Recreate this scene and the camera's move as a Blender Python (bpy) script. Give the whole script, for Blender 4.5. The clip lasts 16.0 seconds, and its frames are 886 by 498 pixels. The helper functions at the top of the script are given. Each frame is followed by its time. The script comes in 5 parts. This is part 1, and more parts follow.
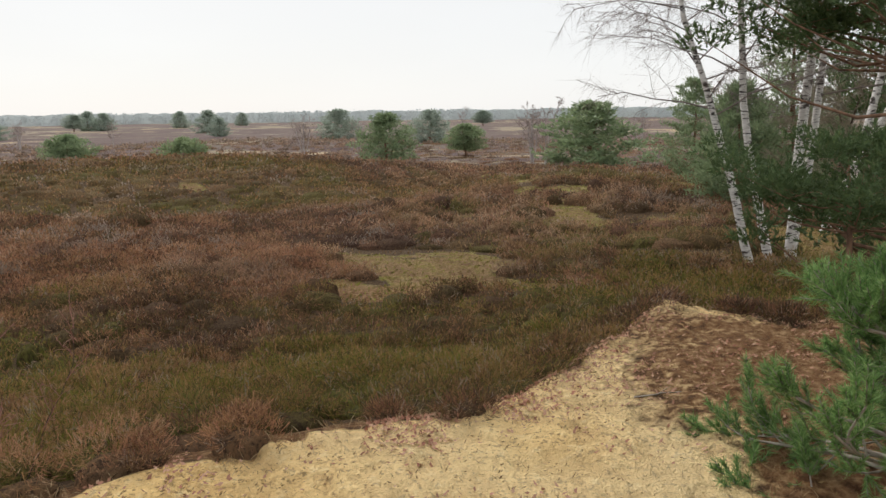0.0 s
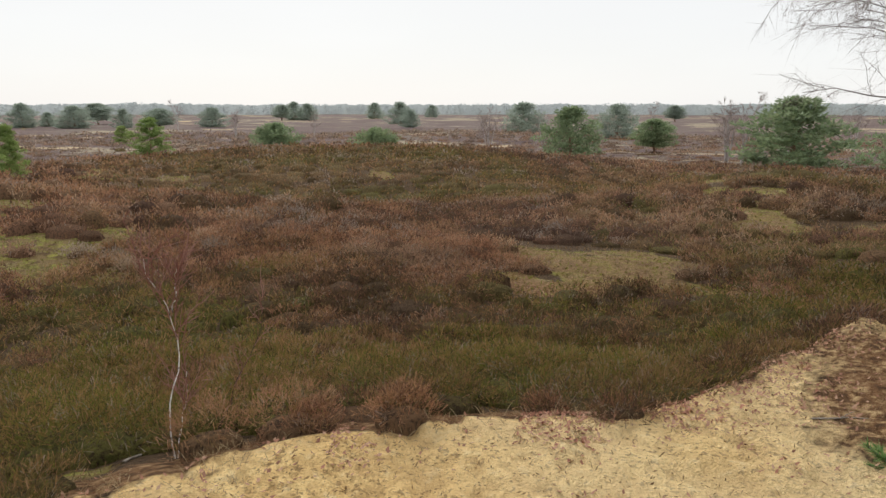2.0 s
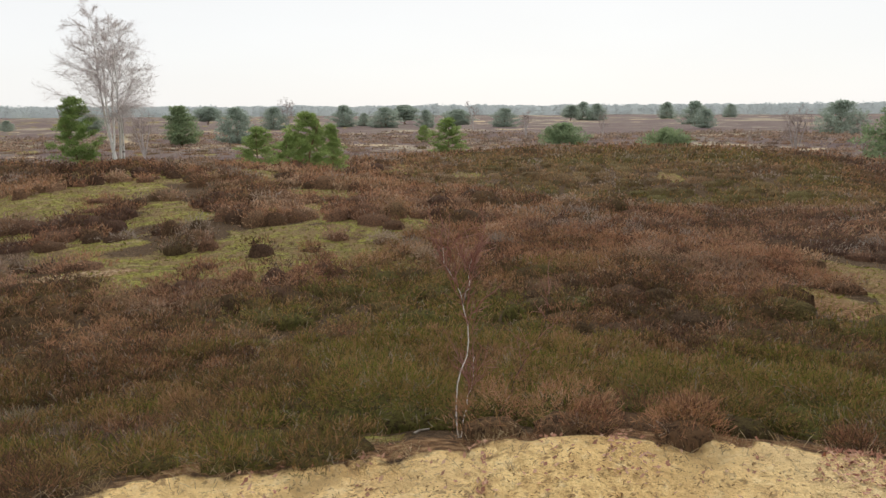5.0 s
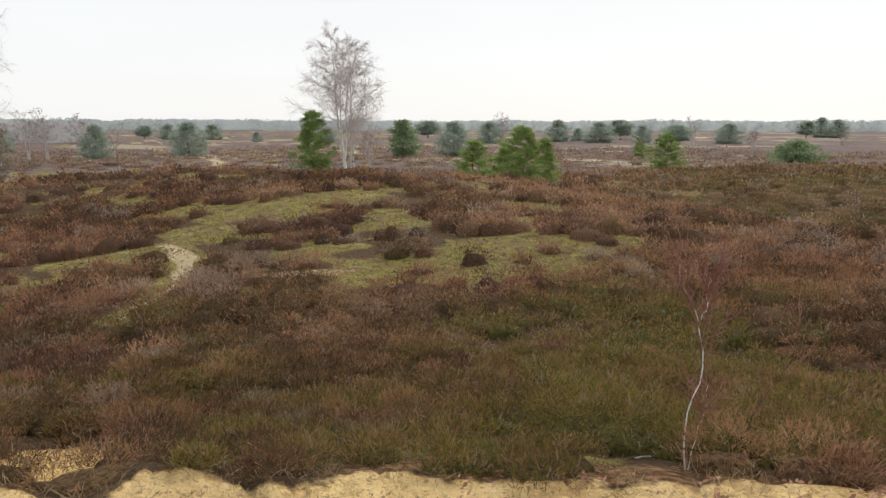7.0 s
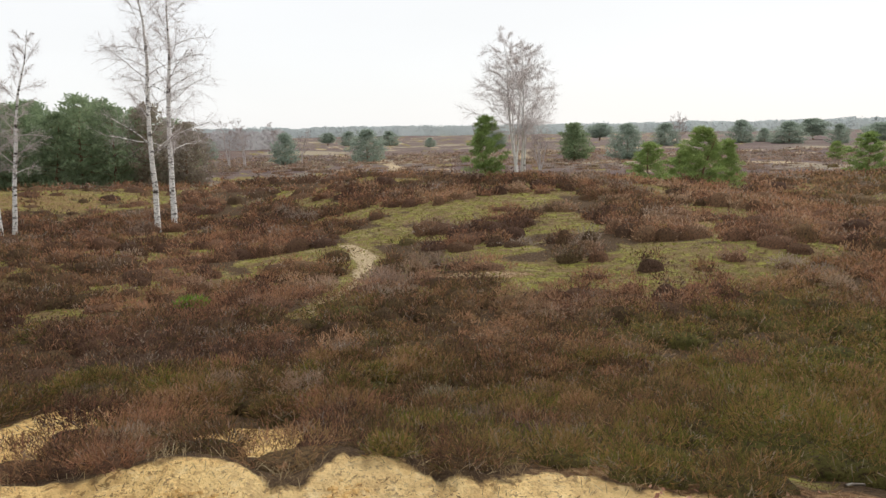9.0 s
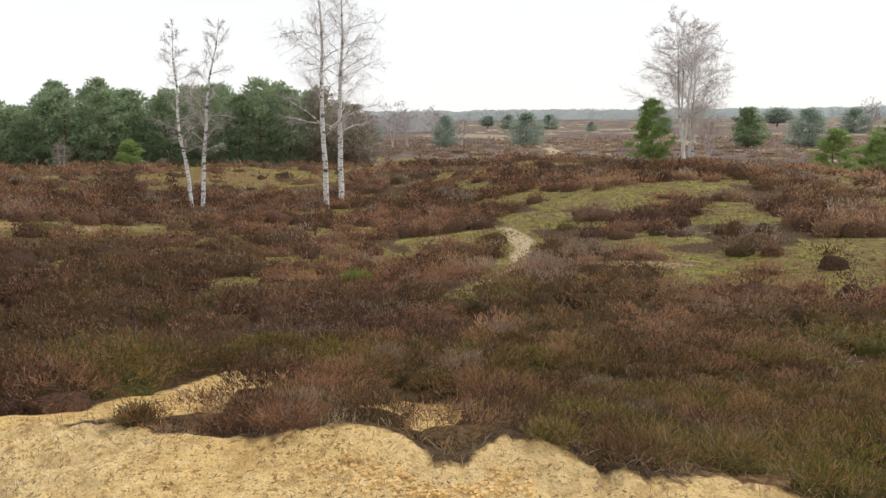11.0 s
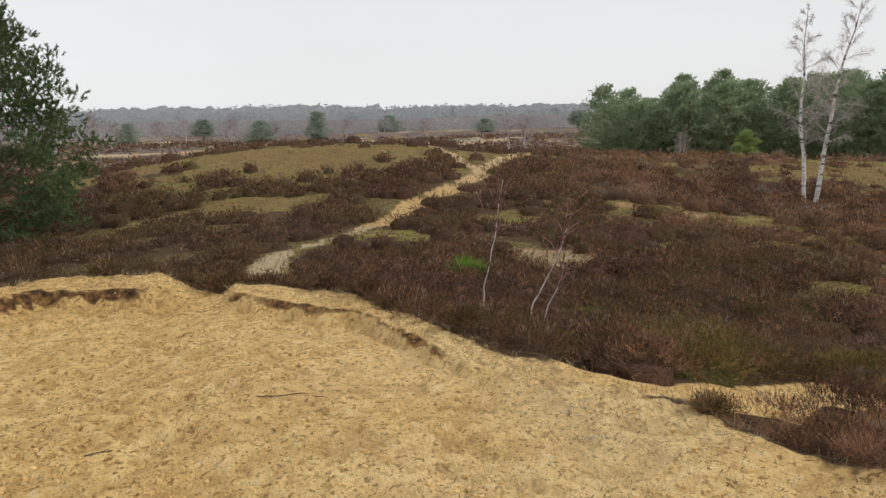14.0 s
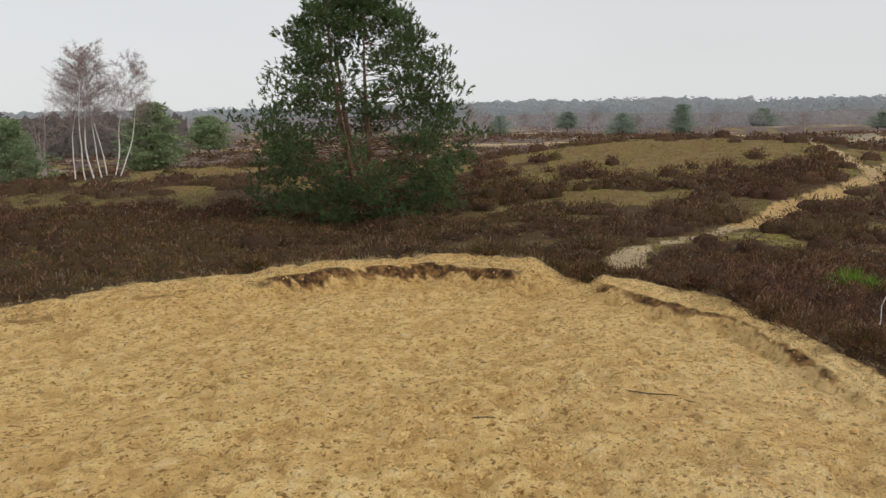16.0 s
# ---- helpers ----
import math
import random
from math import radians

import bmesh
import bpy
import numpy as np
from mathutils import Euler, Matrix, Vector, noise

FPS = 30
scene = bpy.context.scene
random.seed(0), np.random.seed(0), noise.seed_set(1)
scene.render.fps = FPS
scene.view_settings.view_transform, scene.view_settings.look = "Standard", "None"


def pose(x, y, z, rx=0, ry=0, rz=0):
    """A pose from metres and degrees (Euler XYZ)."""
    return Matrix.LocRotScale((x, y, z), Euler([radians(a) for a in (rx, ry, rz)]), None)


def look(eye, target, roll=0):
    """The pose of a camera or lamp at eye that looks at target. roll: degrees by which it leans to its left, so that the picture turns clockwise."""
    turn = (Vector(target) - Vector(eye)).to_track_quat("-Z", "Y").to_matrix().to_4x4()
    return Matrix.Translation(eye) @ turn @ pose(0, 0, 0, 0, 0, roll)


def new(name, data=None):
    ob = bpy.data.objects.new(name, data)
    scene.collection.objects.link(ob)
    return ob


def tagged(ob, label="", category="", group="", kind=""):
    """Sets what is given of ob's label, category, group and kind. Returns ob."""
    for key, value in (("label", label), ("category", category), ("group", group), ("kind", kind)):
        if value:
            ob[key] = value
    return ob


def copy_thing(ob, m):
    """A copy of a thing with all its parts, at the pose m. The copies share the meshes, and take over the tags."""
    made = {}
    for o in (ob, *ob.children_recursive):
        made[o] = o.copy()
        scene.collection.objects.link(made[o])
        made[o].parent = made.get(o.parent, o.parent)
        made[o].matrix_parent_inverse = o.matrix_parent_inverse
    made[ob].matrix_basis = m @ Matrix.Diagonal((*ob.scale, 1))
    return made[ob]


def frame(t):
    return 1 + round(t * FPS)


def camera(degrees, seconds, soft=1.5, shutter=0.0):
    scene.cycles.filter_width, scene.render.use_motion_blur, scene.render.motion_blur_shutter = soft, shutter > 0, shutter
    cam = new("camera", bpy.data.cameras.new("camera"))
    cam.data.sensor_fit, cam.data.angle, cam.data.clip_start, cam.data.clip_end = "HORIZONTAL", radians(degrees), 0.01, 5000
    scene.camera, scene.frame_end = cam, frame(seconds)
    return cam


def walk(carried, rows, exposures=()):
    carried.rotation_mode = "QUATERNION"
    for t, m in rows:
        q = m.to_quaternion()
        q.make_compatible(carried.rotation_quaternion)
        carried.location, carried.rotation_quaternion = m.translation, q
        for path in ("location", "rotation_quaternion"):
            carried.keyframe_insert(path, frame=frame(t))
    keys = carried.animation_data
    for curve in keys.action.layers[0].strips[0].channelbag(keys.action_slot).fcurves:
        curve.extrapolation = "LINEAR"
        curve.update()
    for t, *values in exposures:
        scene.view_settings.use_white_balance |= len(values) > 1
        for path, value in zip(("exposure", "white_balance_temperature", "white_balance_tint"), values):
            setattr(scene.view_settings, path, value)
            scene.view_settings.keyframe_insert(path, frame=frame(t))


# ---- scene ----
cam = camera(61.80, 16.0, soft=1.5)
walk(cam, [
    (0.0, pose(0.000, 0.000, 1.700, 79.72, 0.76, 8.96)),
    (0.5, pose(0.021, -0.003, 1.706, 79.34, 1.04, 11.27)),
    (1.0, pose(0.049, -0.012, 1.706, 79.31, 0.91, 14.30)),
    (1.5, pose(0.077, -0.033, 1.710, 79.31, 0.36, 18.52)),
    (2.0, pose(0.085, -0.033, 1.708, 79.32, -0.02, 23.08)),
    (2.5, pose(0.087, -0.040, 1.709, 79.01, 0.07, 27.00)),
    (3.0, pose(0.078, -0.039, 1.704, 78.85, 0.19, 30.48)),
    (3.5, pose(0.066, -0.034, 1.704, 79.13, 0.11, 34.25)),
    (4.0, pose(0.070, -0.045, 1.705, 79.22, 0.29, 37.81)),
    (6.5, pose(-0.055, -0.062, 1.676, 80.11, -0.07, 56.61)),
    (7.0, pose(-0.093, -0.097, 1.664, 80.51, -0.10, 61.04)),
    (7.5, pose(-0.121, -0.133, 1.661, 80.66, -0.34, 65.02)),
    (8.0, pose(-0.119, -0.158, 1.658, 80.74, 0.20, 68.07)),
    (10.5, pose(-0.170, -0.253, 1.635, 80.21, 0.55, 83.08)),
    (11.0, pose(-0.187, -0.269, 1.634, 79.79, 0.48, 86.16)),
    (11.5, pose(-0.208, -0.274, 1.635, 80.06, 0.92, 90.35)),
    (12.0, pose(-0.201, -0.263, 1.648, 80.05, 1.19, 97.22)),
    (12.5, pose(-0.218, -0.255, 1.646, 80.12, 0.82, 105.67)),
    (13.0, pose(-0.246, -0.259, 1.639, 79.86, 1.09, 115.31)),
    (13.5, pose(-0.241, -0.246, 1.652, 79.74, 0.99, 122.79)),
    (14.0, pose(-0.211, -0.245, 1.652, 79.71, 1.15, 131.05)),
    (14.5, pose(-0.191, -0.252, 1.651, 79.54, 1.01, 139.51)),
    (15.0, pose(-0.156, -0.279, 1.658, 79.07, 1.02, 146.58)),
    (15.5, pose(-0.122, -0.325, 1.659, 79.32, 1.13, 152.10)),
    (16.0, pose(-0.065, -0.353, 1.664, 79.66, 0.96, 158.16)),
], exposures=((0.0, 0.35), (7.5, 0.42), (11.0, 0.50), (12.2, 0.53), (13.2, 0.30), (14.5, 0.14), (16.0, -0.02)))

# ---------------------------------------------------------------- light
SUN_AZ, SUN_EL = radians(35.0), radians(38.0)
world = bpy.data.worlds.new("overcast_sky")
scene.world = world
world.use_nodes = True
wn, wl = world.node_tree.nodes, world.node_tree.links
wn.clear()
sky = wn.new("ShaderNodeTexSky")
sky.sky_type = "NISHITA"
sky.sun_disc = False
sky.sun_elevation, sky.sun_rotation = SUN_EL, -SUN_AZ
sky.dust_density = 1.0
sky_bg = wn.new("ShaderNodeBackground")
sky_bg.inputs["Strength"].default_value = 0.008
wl.new(sky.outputs[0], sky_bg.inputs["Color"])
# cloud deck: brighter towards the hidden sun, a little greyer near the ground
wco = wn.new("ShaderNodeTexCoord")
dot = wn.new("ShaderNodeVectorMath")
dot.operation = "DOT_PRODUCT"
dot.inputs[1].default_value = (-math.sin(SUN_AZ) * 0.9, math.cos(SUN_AZ) * 0.9, 0.45)
cloud = wn.new("ShaderNodeValToRGB")
cloud.color_ramp.elements[0].position, cloud.color_ramp.elements[0].color = 0.0, (0.72, 0.73, 0.74, 1)
cloud.color_ramp.elements[1].position, cloud.color_ramp.elements[1].color = 1.0, (0.655, 0.655, 0.655, 1)
half = wn.new("ShaderNodeMath")
half.operation = "MULTIPLY_ADD"
half.inputs[1].default_value, half.inputs[2].default_value = 0.5, 0.5
wnoise = wn.new("ShaderNodeTexNoise")
wnoise.inputs["Scale"].default_value, wnoise.inputs["Detail"].default_value = 2.2, 4
wmap = wn.new("ShaderNodeMapping")
wmap.inputs["Scale"].default_value = (1, 1, 4)
wadd = wn.new("ShaderNodeMath")
wadd.operation = "MULTIPLY_ADD"
wadd.inputs[1].default_value, wadd.inputs[2].default_value = 0.9, -0.45
wsum = wn.new("ShaderNodeMath")
wl.new(wco.outputs["Generated"], dot.inputs[0])
wl.new(dot.outputs["Value"], half.inputs[0])
wl.new(wco.outputs["Generated"], wmap.inputs["Vector"])
wl.new(wmap.outputs[0], wnoise.inputs["Vector"])
wl.new(wnoise.outputs["Fac"], wadd.inputs[0])
wl.new(half.outputs[0], wsum.inputs[0])
wl.new(wadd.outputs[0], wsum.inputs[1])
wl.new(wsum.outputs[0], cloud.inputs["Fac"])
cloud_bg = wn.new("ShaderNodeBackground")
cloud_bg.inputs["Strength"].default_value = 1.0
wl.new(cloud.outputs["Color"], cloud_bg.inputs["Color"])
both = wn.new("ShaderNodeAddShader")
wout = wn.new("ShaderNodeOutputWorld")
wl.new(sky_bg.outputs[0], both.inputs[0])
wl.new(cloud_bg.outputs[0], both.inputs[1])
wl.new(both.outputs[0], wout.inputs["Surface"])

lamp = bpy.data.lights.new("sun", "SUN")
lamp.energy, lamp.angle, lamp.color = 1.45, radians(22), (1.0, 0.96, 0.9)
sun = new("sun", lamp)
sun.matrix_world = look((-math.sin(SUN_AZ) * 30, math.cos(SUN_AZ) * 30, 24), (0, 0, 0))


# ---------------------------------------------------------------- materials
class Mat:
    """A small helper to wire a principled material."""

    def __init__(self, name, rough=0.85, spec=0.2):
        self.m = bpy.data.materials.new(name)
        self.m.use_nodes = True
        self.n, self.l = self.m.node_tree.nodes, self.m.node_tree.links
        self.p = self.n["Principled BSDF"]
        self.p.inputs["Roughness"].default_value = rough
        self.p.inputs["Specular IOR Level"].default_value = spec
        self.co = self.n.new("ShaderNodeTexCoord").outputs["Object"]

    def noise(self, scale, detail=3, stretch=None, rough=0.55):
        v = self.co
        if stretch:
            mp = self.n.new("ShaderNodeMapping")
            mp.inputs["Scale"].default_value = stretch
            self.l.new(v, mp.inputs["Vector"])
            v = mp.outputs[0]
        t = self.n.new("ShaderNodeTexNoise")
        t.inputs["Scale"].default_value, t.inputs["Detail"].default_value = scale, detail
        t.inputs["Roughness"].default_value = rough
        self.l.new(v, t.inputs["Vector"])
        return t.outputs["Fac"]

    def ramp(self, fac, *stops):
        r = self.n.new("ShaderNodeValToRGB").color_ramp
        node = self.n[-1]
        while len(r.elements) < len(stops):
            r.elements.new(0.5)
        for e, (pos, col) in zip(r.elements, stops):
            e.position = pos
            e.color = (*col, 1) if not isinstance(col, (int, float)) else (col, col, col, 1)
        self.l.new(fac, node.inputs["Fac"])
        return node.outputs["Color"]

    def mix(self, fac, a, b, mode="MIX"):
        x = self.n.new("ShaderNodeMix")
        x.data_type, x.blend_type = "RGBA", mode
        for sock, val in ((x.inputs[0], fac), (x.inputs[6], a), (x.inputs[7], b)):
            if isinstance(val, (int, float)):
                sock.default_value = val
            elif isinstance(val, tuple):
                sock.default_value = (*val, 1)
            else:
                self.l.new(val, sock)
        return x.outputs[2]

    def attr(self, name):
        a = self.n.new("ShaderNodeAttribute")
        a.attribute_name = name
        return a

    def island(self):
        return self.n.new("ShaderNodeNewGeometry").outputs["Random Per Island"]

    def which(self):
        return self.n.new("ShaderNodeObjectInfo").outputs["Random"]

    def color(self, c):
        self.l.new(c, self.p.inputs["Base Color"])
        return self

    def leafy(self, c, share):
        """Lets a share of the light through, as leaves do."""
        thin = self.n.new("ShaderNodeBsdfTranslucent")
        self.l.new(c, thin.inputs["Color"])
        mixed = self.n.new("ShaderNodeMixShader")
        mixed.inputs[0].default_value = share
        self.l.new(self.p.outputs[0], mixed.inputs[1])
        self.l.new(thin.outputs[0], mixed.inputs[2])
        self.l.new(mixed.outputs[0], self.n["Material Output"].inputs["Surface"])

    def bump(self, h, strength=0.5, dist=0.02):
        b = self.n.new("ShaderNodeBump")
        b.inputs["Strength"].default_value, b.inputs["Distance"].default_value = strength, dist
        self.l.new(h, b.inputs["Height"])
        self.l.new(b.outputs[0], self.p.inputs["Normal"])
        return self


def needle_material(name, dark, light, warm, share=0.4):
    k = Mat(name, 0.6, 0.3)
    c = k.ramp(k.island(), (0.0, dark), (0.6, light), (1.0, warm))
    c = k.mix(k.ramp(k.which(), (0.0, 0.0), (1.0, 0.35)), c, warm)
    k.color(c)
    k.leafy(c, share)
    return k.m


NEEDLES = needle_material("pine_needles", (0.052, 0.088, 0.034), (0.098, 0.155, 0.062), (0.150, 0.195, 0.078))
# the next two are lightened to put distance haze into the needle colour
NEEDLES_MID = needle_material("haze_lightened_pine_needles", (0.165, 0.225, 0.125), (0.260, 0.340, 0.185), (0.325, 0.385, 0.205))
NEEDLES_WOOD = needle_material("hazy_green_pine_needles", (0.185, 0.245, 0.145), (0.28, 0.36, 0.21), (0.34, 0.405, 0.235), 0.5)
NEEDLES_NEAR = needle_material("fresh_pine_needles", (0.095, 0.185, 0.055), (0.190, 0.325, 0.105), (0.330, 0.460, 0.185))
NEEDLES_YOUNG = needle_material("young_pine_needles", (0.16, 0.245, 0.075), (0.27, 0.375, 0.12), (0.36, 0.43, 0.15))
# far pines: blue-grey haze of distance mixed into the needle colour
NEEDLES_HAZE = needle_material("haze_tinted_pine_needles", (0.26, 0.315, 0.26), (0.345, 0.41, 0.34), (0.39, 0.445, 0.36), 0.5)
NEEDLES_BROWN = needle_material("brown_bare_thicket", (0.215, 0.18, 0.14), (0.30, 0.25, 0.19), (0.34, 0.30, 0.21))
# twigs paled so that their colour carries the glare of the bright sky
TWIGS_FAR = needle_material("glare_paled_birch_twigs", (0.42, 0.36, 0.34), (0.55, 0.48, 0.46), (0.62, 0.56, 0.53))
TWIGS_MID = needle_material("brownish_birch_twigs", (0.25, 0.195, 0.175), (0.35, 0.28, 0.255), (0.42, 0.35, 0.325))
TWIGS_PINK = needle_material("pinkish_birch_twigs", (0.30, 0.225, 0.215), (0.42, 0.325, 0.31), (0.50, 0.41, 0.39))
TWIGS = needle_material("birch_twigs", (0.16, 0.125, 0.11), (0.26, 0.21, 0.185), (0.34, 0.29, 0.265))
TWIGS_RED = needle_material("reddish_birch_twigs", (0.22, 0.095, 0.075), (0.33, 0.155, 0.125), (0.42, 0.25, 0.20))
# distance haze is put into these wood colours, least into the leafless edge
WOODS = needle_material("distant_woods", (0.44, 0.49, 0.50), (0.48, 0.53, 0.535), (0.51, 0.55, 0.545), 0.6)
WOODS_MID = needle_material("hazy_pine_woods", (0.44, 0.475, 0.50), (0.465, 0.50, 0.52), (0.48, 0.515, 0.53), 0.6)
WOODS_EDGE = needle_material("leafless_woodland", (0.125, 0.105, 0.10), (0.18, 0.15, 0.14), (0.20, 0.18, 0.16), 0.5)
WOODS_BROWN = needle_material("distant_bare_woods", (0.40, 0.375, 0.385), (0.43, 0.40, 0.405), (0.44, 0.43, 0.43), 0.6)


def bark_material(name, a, b, scale=9):
    k = Mat(name, 0.9, 0.15)
    n = k.noise(scale, 5, (1, 1, 0.25))
    k.color(k.ramp(n, (0.3, a), (0.7, b))).bump(n, 0.8, 0.02)
    return k.m


PINE_BARK = bark_material("pine_bark", (0.11, 0.066, 0.047), (0.34, 0.195, 0.125))
GREY_BARK = bark_material("grey_dead_bark", (0.20, 0.17, 0.14), (0.42, 0.38, 0.33), 20)
# bark of far birches, greyed so that its colour carries the haze
HAZY_BARK = bark_material("haze_greyed_birch_bark", (0.34, 0.29, 0.275), (0.56, 0.52, 0.50), 3)
DARK_WOOD = bark_material("dark_twig_wood", (0.05, 0.035, 0.025), (0.13, 0.095, 0.07), 30)

k = Mat("birch_bark", 0.65, 0.3)
scar = k.ramp(k.noise(9, 3, (0.6, 0.6, 2.6)), (0.56, 0.0), (0.62, 1.0))
patch = k.ramp(k.noise(2.6, 4, (1.0, 1.0, 1.6)), (0.56, 0.0), (0.62, 1.0))
paper = k.ramp(k.noise(14, 3, (0.3, 0.3, 2.0)), (0.3, (0.62, 0.585, 0.55)), (0.7, (0.84, 0.815, 0.78)))
c = k.mix(scar, paper, (0.05, 0.042, 0.036))
k.color(k.mix(patch, c, (0.07, 0.055, 0.045))).bump(scar, 0.5, 0.01)
BIRCH_BARK = k.m

k = Mat("white_birch_bark", 0.6, 0.3)
k.color(k.mix(k.ramp(k.noise(3, 3, (1, 1, 2.5)), (0.60, 0.0), (0.66, 0.8)), (0.80, 0.78, 0.745), (0.16, 0.13, 0.11)))
WHITE_BARK = k.m

# ground: loose sand, mossy turf, dry grass litter and dark heath soil
k = Mat("heath_ground", 0.95, 0.1)
g1, g2, g3 = k.noise(0.9, 5), k.noise(14, 4), k.noise(70, 3)
soil = k.ramp(k.mix(0.5, g2, g3), (0.35, (0.045, 0.029, 0.018)), (0.52, (0.110, 0.070, 0.040)), (0.66, (0.21, 0.145, 0.080)))
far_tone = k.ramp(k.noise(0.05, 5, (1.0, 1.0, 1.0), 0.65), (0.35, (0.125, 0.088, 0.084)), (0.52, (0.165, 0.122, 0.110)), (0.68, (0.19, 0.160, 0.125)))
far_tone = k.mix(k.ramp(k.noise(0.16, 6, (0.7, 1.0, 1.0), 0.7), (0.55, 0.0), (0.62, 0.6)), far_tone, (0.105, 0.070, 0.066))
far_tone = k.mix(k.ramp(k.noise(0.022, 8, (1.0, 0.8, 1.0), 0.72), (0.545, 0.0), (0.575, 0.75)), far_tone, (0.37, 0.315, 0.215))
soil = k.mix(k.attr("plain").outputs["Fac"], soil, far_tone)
moss = k.ramp(g2, (0.33, (0.090, 0.090, 0.020)), (0.5, (0.225, 0.225, 0.045)), (0.66, (0.40, 0.35, 0.105)))
moss = k.mix(k.ramp(k.noise(0.55, 6, None, 0.72), (0.42, 0.0), (0.60, 0.55)), moss, (0.36, 0.335, 0.075))
moss = k.mix(k.ramp(k.noise(4.5, 5, None, 0.75), (0.50, 0.0), (0.60, 0.6)), moss, (0.13, 0.095, 0.045))
moss = k.mix(k.ramp(k.noise(1.7, 6, None, 0.75), (0.46, 0.0), (0.54, 0.9)), moss, (0.225, 0.150, 0.075))
moss = k.mix(k.ramp(k.noise(0.8, 7, (1.3, 0.8, 1), 0.78), (0.55, 0.0), (0.62, 0.7)), moss, (0.38, 0.31, 0.155))
moss = k.mix(k.ramp(k.noise(2.9, 6, None, 0.75), (0.52, 0.0), (0.58, 0.85)), moss, (0.12, 0.075, 0.040))
straw = k.ramp(g2, (0.3, (0.100, 0.048, 0.024)), (0.5, (0.225, 0.122, 0.058)), (0.72, (0.42, 0.28, 0.150)))
grain = k.ramp(g3, (0.2, (0.74, 0.50, 0.190)), (0.5, (0.90, 0.63, 0.262)), (0.85, (0.93, 0.71, 0.35)))
damp = k.ramp(g1, (0.42, 0.0), (0.66, 0.45))
sand_c = k.mix(damp, grain, (0.70, 0.42, 0.145))
trodden = k.ramp(k.noise(4.5, 6, None, 0.70), (0.47, 0.0), (0.58, 0.30))
sand_c = k.mix(trodden, sand_c, (0.62, 0.375, 0.135))
# footprints: dark dents and pale tops put relief shading into the sand colour
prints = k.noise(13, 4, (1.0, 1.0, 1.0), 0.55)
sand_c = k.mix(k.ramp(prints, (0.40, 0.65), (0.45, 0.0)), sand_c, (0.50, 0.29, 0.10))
# finer prints, with their small shadows painted as dark marks
fine_prints = k.noise(27, 3, None, 0.55)
sand_c = k.mix(k.mix(1.0, k.ramp(fine_prints, (0.39, 0.85), (0.42, 0.0)), trodden, "SCREEN"), sand_c, (0.62, 0.375, 0.135))
sand_c = k.mix(k.ramp(fine_prints, (0.375, 0.9), (0.39, 0.0)), sand_c, (0.27, 0.15, 0.05))
sand_c = k.mix(k.ramp(prints, (0.56, 0.0), (0.68, 0.5)), sand_c, (0.95, 0.76, 0.42))
# flecks stand for scraps and for tiny shadows in the sand relief
busy = k.ramp(k.noise(1.6, 4, None, 0.6), (0.45, 0.25), (0.60, 1.0))
fleck = k.ramp(k.noise(34, 4, None, 0.62), (0.595, 0.0), (0.615, 0.9))
sand_c = k.mix(k.mix(1.0, fleck, busy, "MULTIPLY"), sand_c, (0.21, 0.12, 0.042))


def edged(k, name, soft=0.35):
    """An attribute whose border is broken up by noise."""
    add = k.n.new("ShaderNodeMath")
    add.operation = "ADD"
    k.l.new(k.attr(name).outputs["Fac"], add.inputs[0])
    sub = k.n.new("ShaderNodeMath")
    sub.operation = "MULTIPLY_ADD"
    sub.inputs[1].default_value, sub.inputs[2].default_value = 0.8, -0.4
    k.l.new(g2, sub.inputs[0])
    k.l.new(sub.outputs[0], add.inputs[1])
    return k.ramp(add.outputs[0], (0.5 - soft / 2, 0.0), (0.5 + soft / 2, 1.0))


# shade of the pits put into the sand colour; rust below the lip too
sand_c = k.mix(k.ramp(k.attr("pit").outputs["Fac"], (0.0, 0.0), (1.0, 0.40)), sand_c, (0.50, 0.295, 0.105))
worn = k.ramp(g2, (0.3, (0.40, 0.30, 0.175)), (0.7, (0.64, 0.51, 0.325)))
sand_c = k.mix(k.ramp(k.attr("bleached").outputs["Fac"], (0.0, 0.0), (1.0, 0.55)), sand_c, (0.84, 0.68, 0.41))
c = k.mix(edged(k, "moss"), soil, moss)
c = k.mix(edged(k, "straw"), c, straw)
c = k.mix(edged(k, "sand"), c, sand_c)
worn = k.mix(k.attr("warm").outputs["Fac"], worn, k.ramp(g2, (0.3, (0.52, 0.32, 0.135)), (0.7, (0.72, 0.50, 0.235))))
c = k.mix(edged(k, "worn"), c, worn)
c = k.mix(edged(k, "humus"), c, k.ramp(g2, (0.35, (0.045, 0.028, 0.018)), (0.5, (0.15, 0.080, 0.036)), (0.65, (0.36, 0.20, 0.075))))
rough_h = k.mix(0.30, k.mix(0.6, k.noise(9, 5), prints), g3)
k.color(c).bump(rough_h, 1.0, 0.14)
GROUND = k.m

k = Mat("heather_sprigs", 0.9, 0.1)
sep = k.n.new("ShaderNodeSeparateColor")
k.l.new(k.attr("hue").outputs["Color"], sep.inputs[0])
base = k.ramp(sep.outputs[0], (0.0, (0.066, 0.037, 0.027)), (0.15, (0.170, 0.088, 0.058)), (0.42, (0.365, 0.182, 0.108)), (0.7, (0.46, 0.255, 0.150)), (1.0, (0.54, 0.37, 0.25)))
green = k.ramp(k.island(), (0.0, (0.080, 0.090, 0.018)), (0.55, (0.190, 0.182, 0.040)), (0.75, (0.265, 0.162, 0.058)), (1.0, (0.41, 0.230, 0.100)))
c = k.mix(sep.outputs[1], base, green)
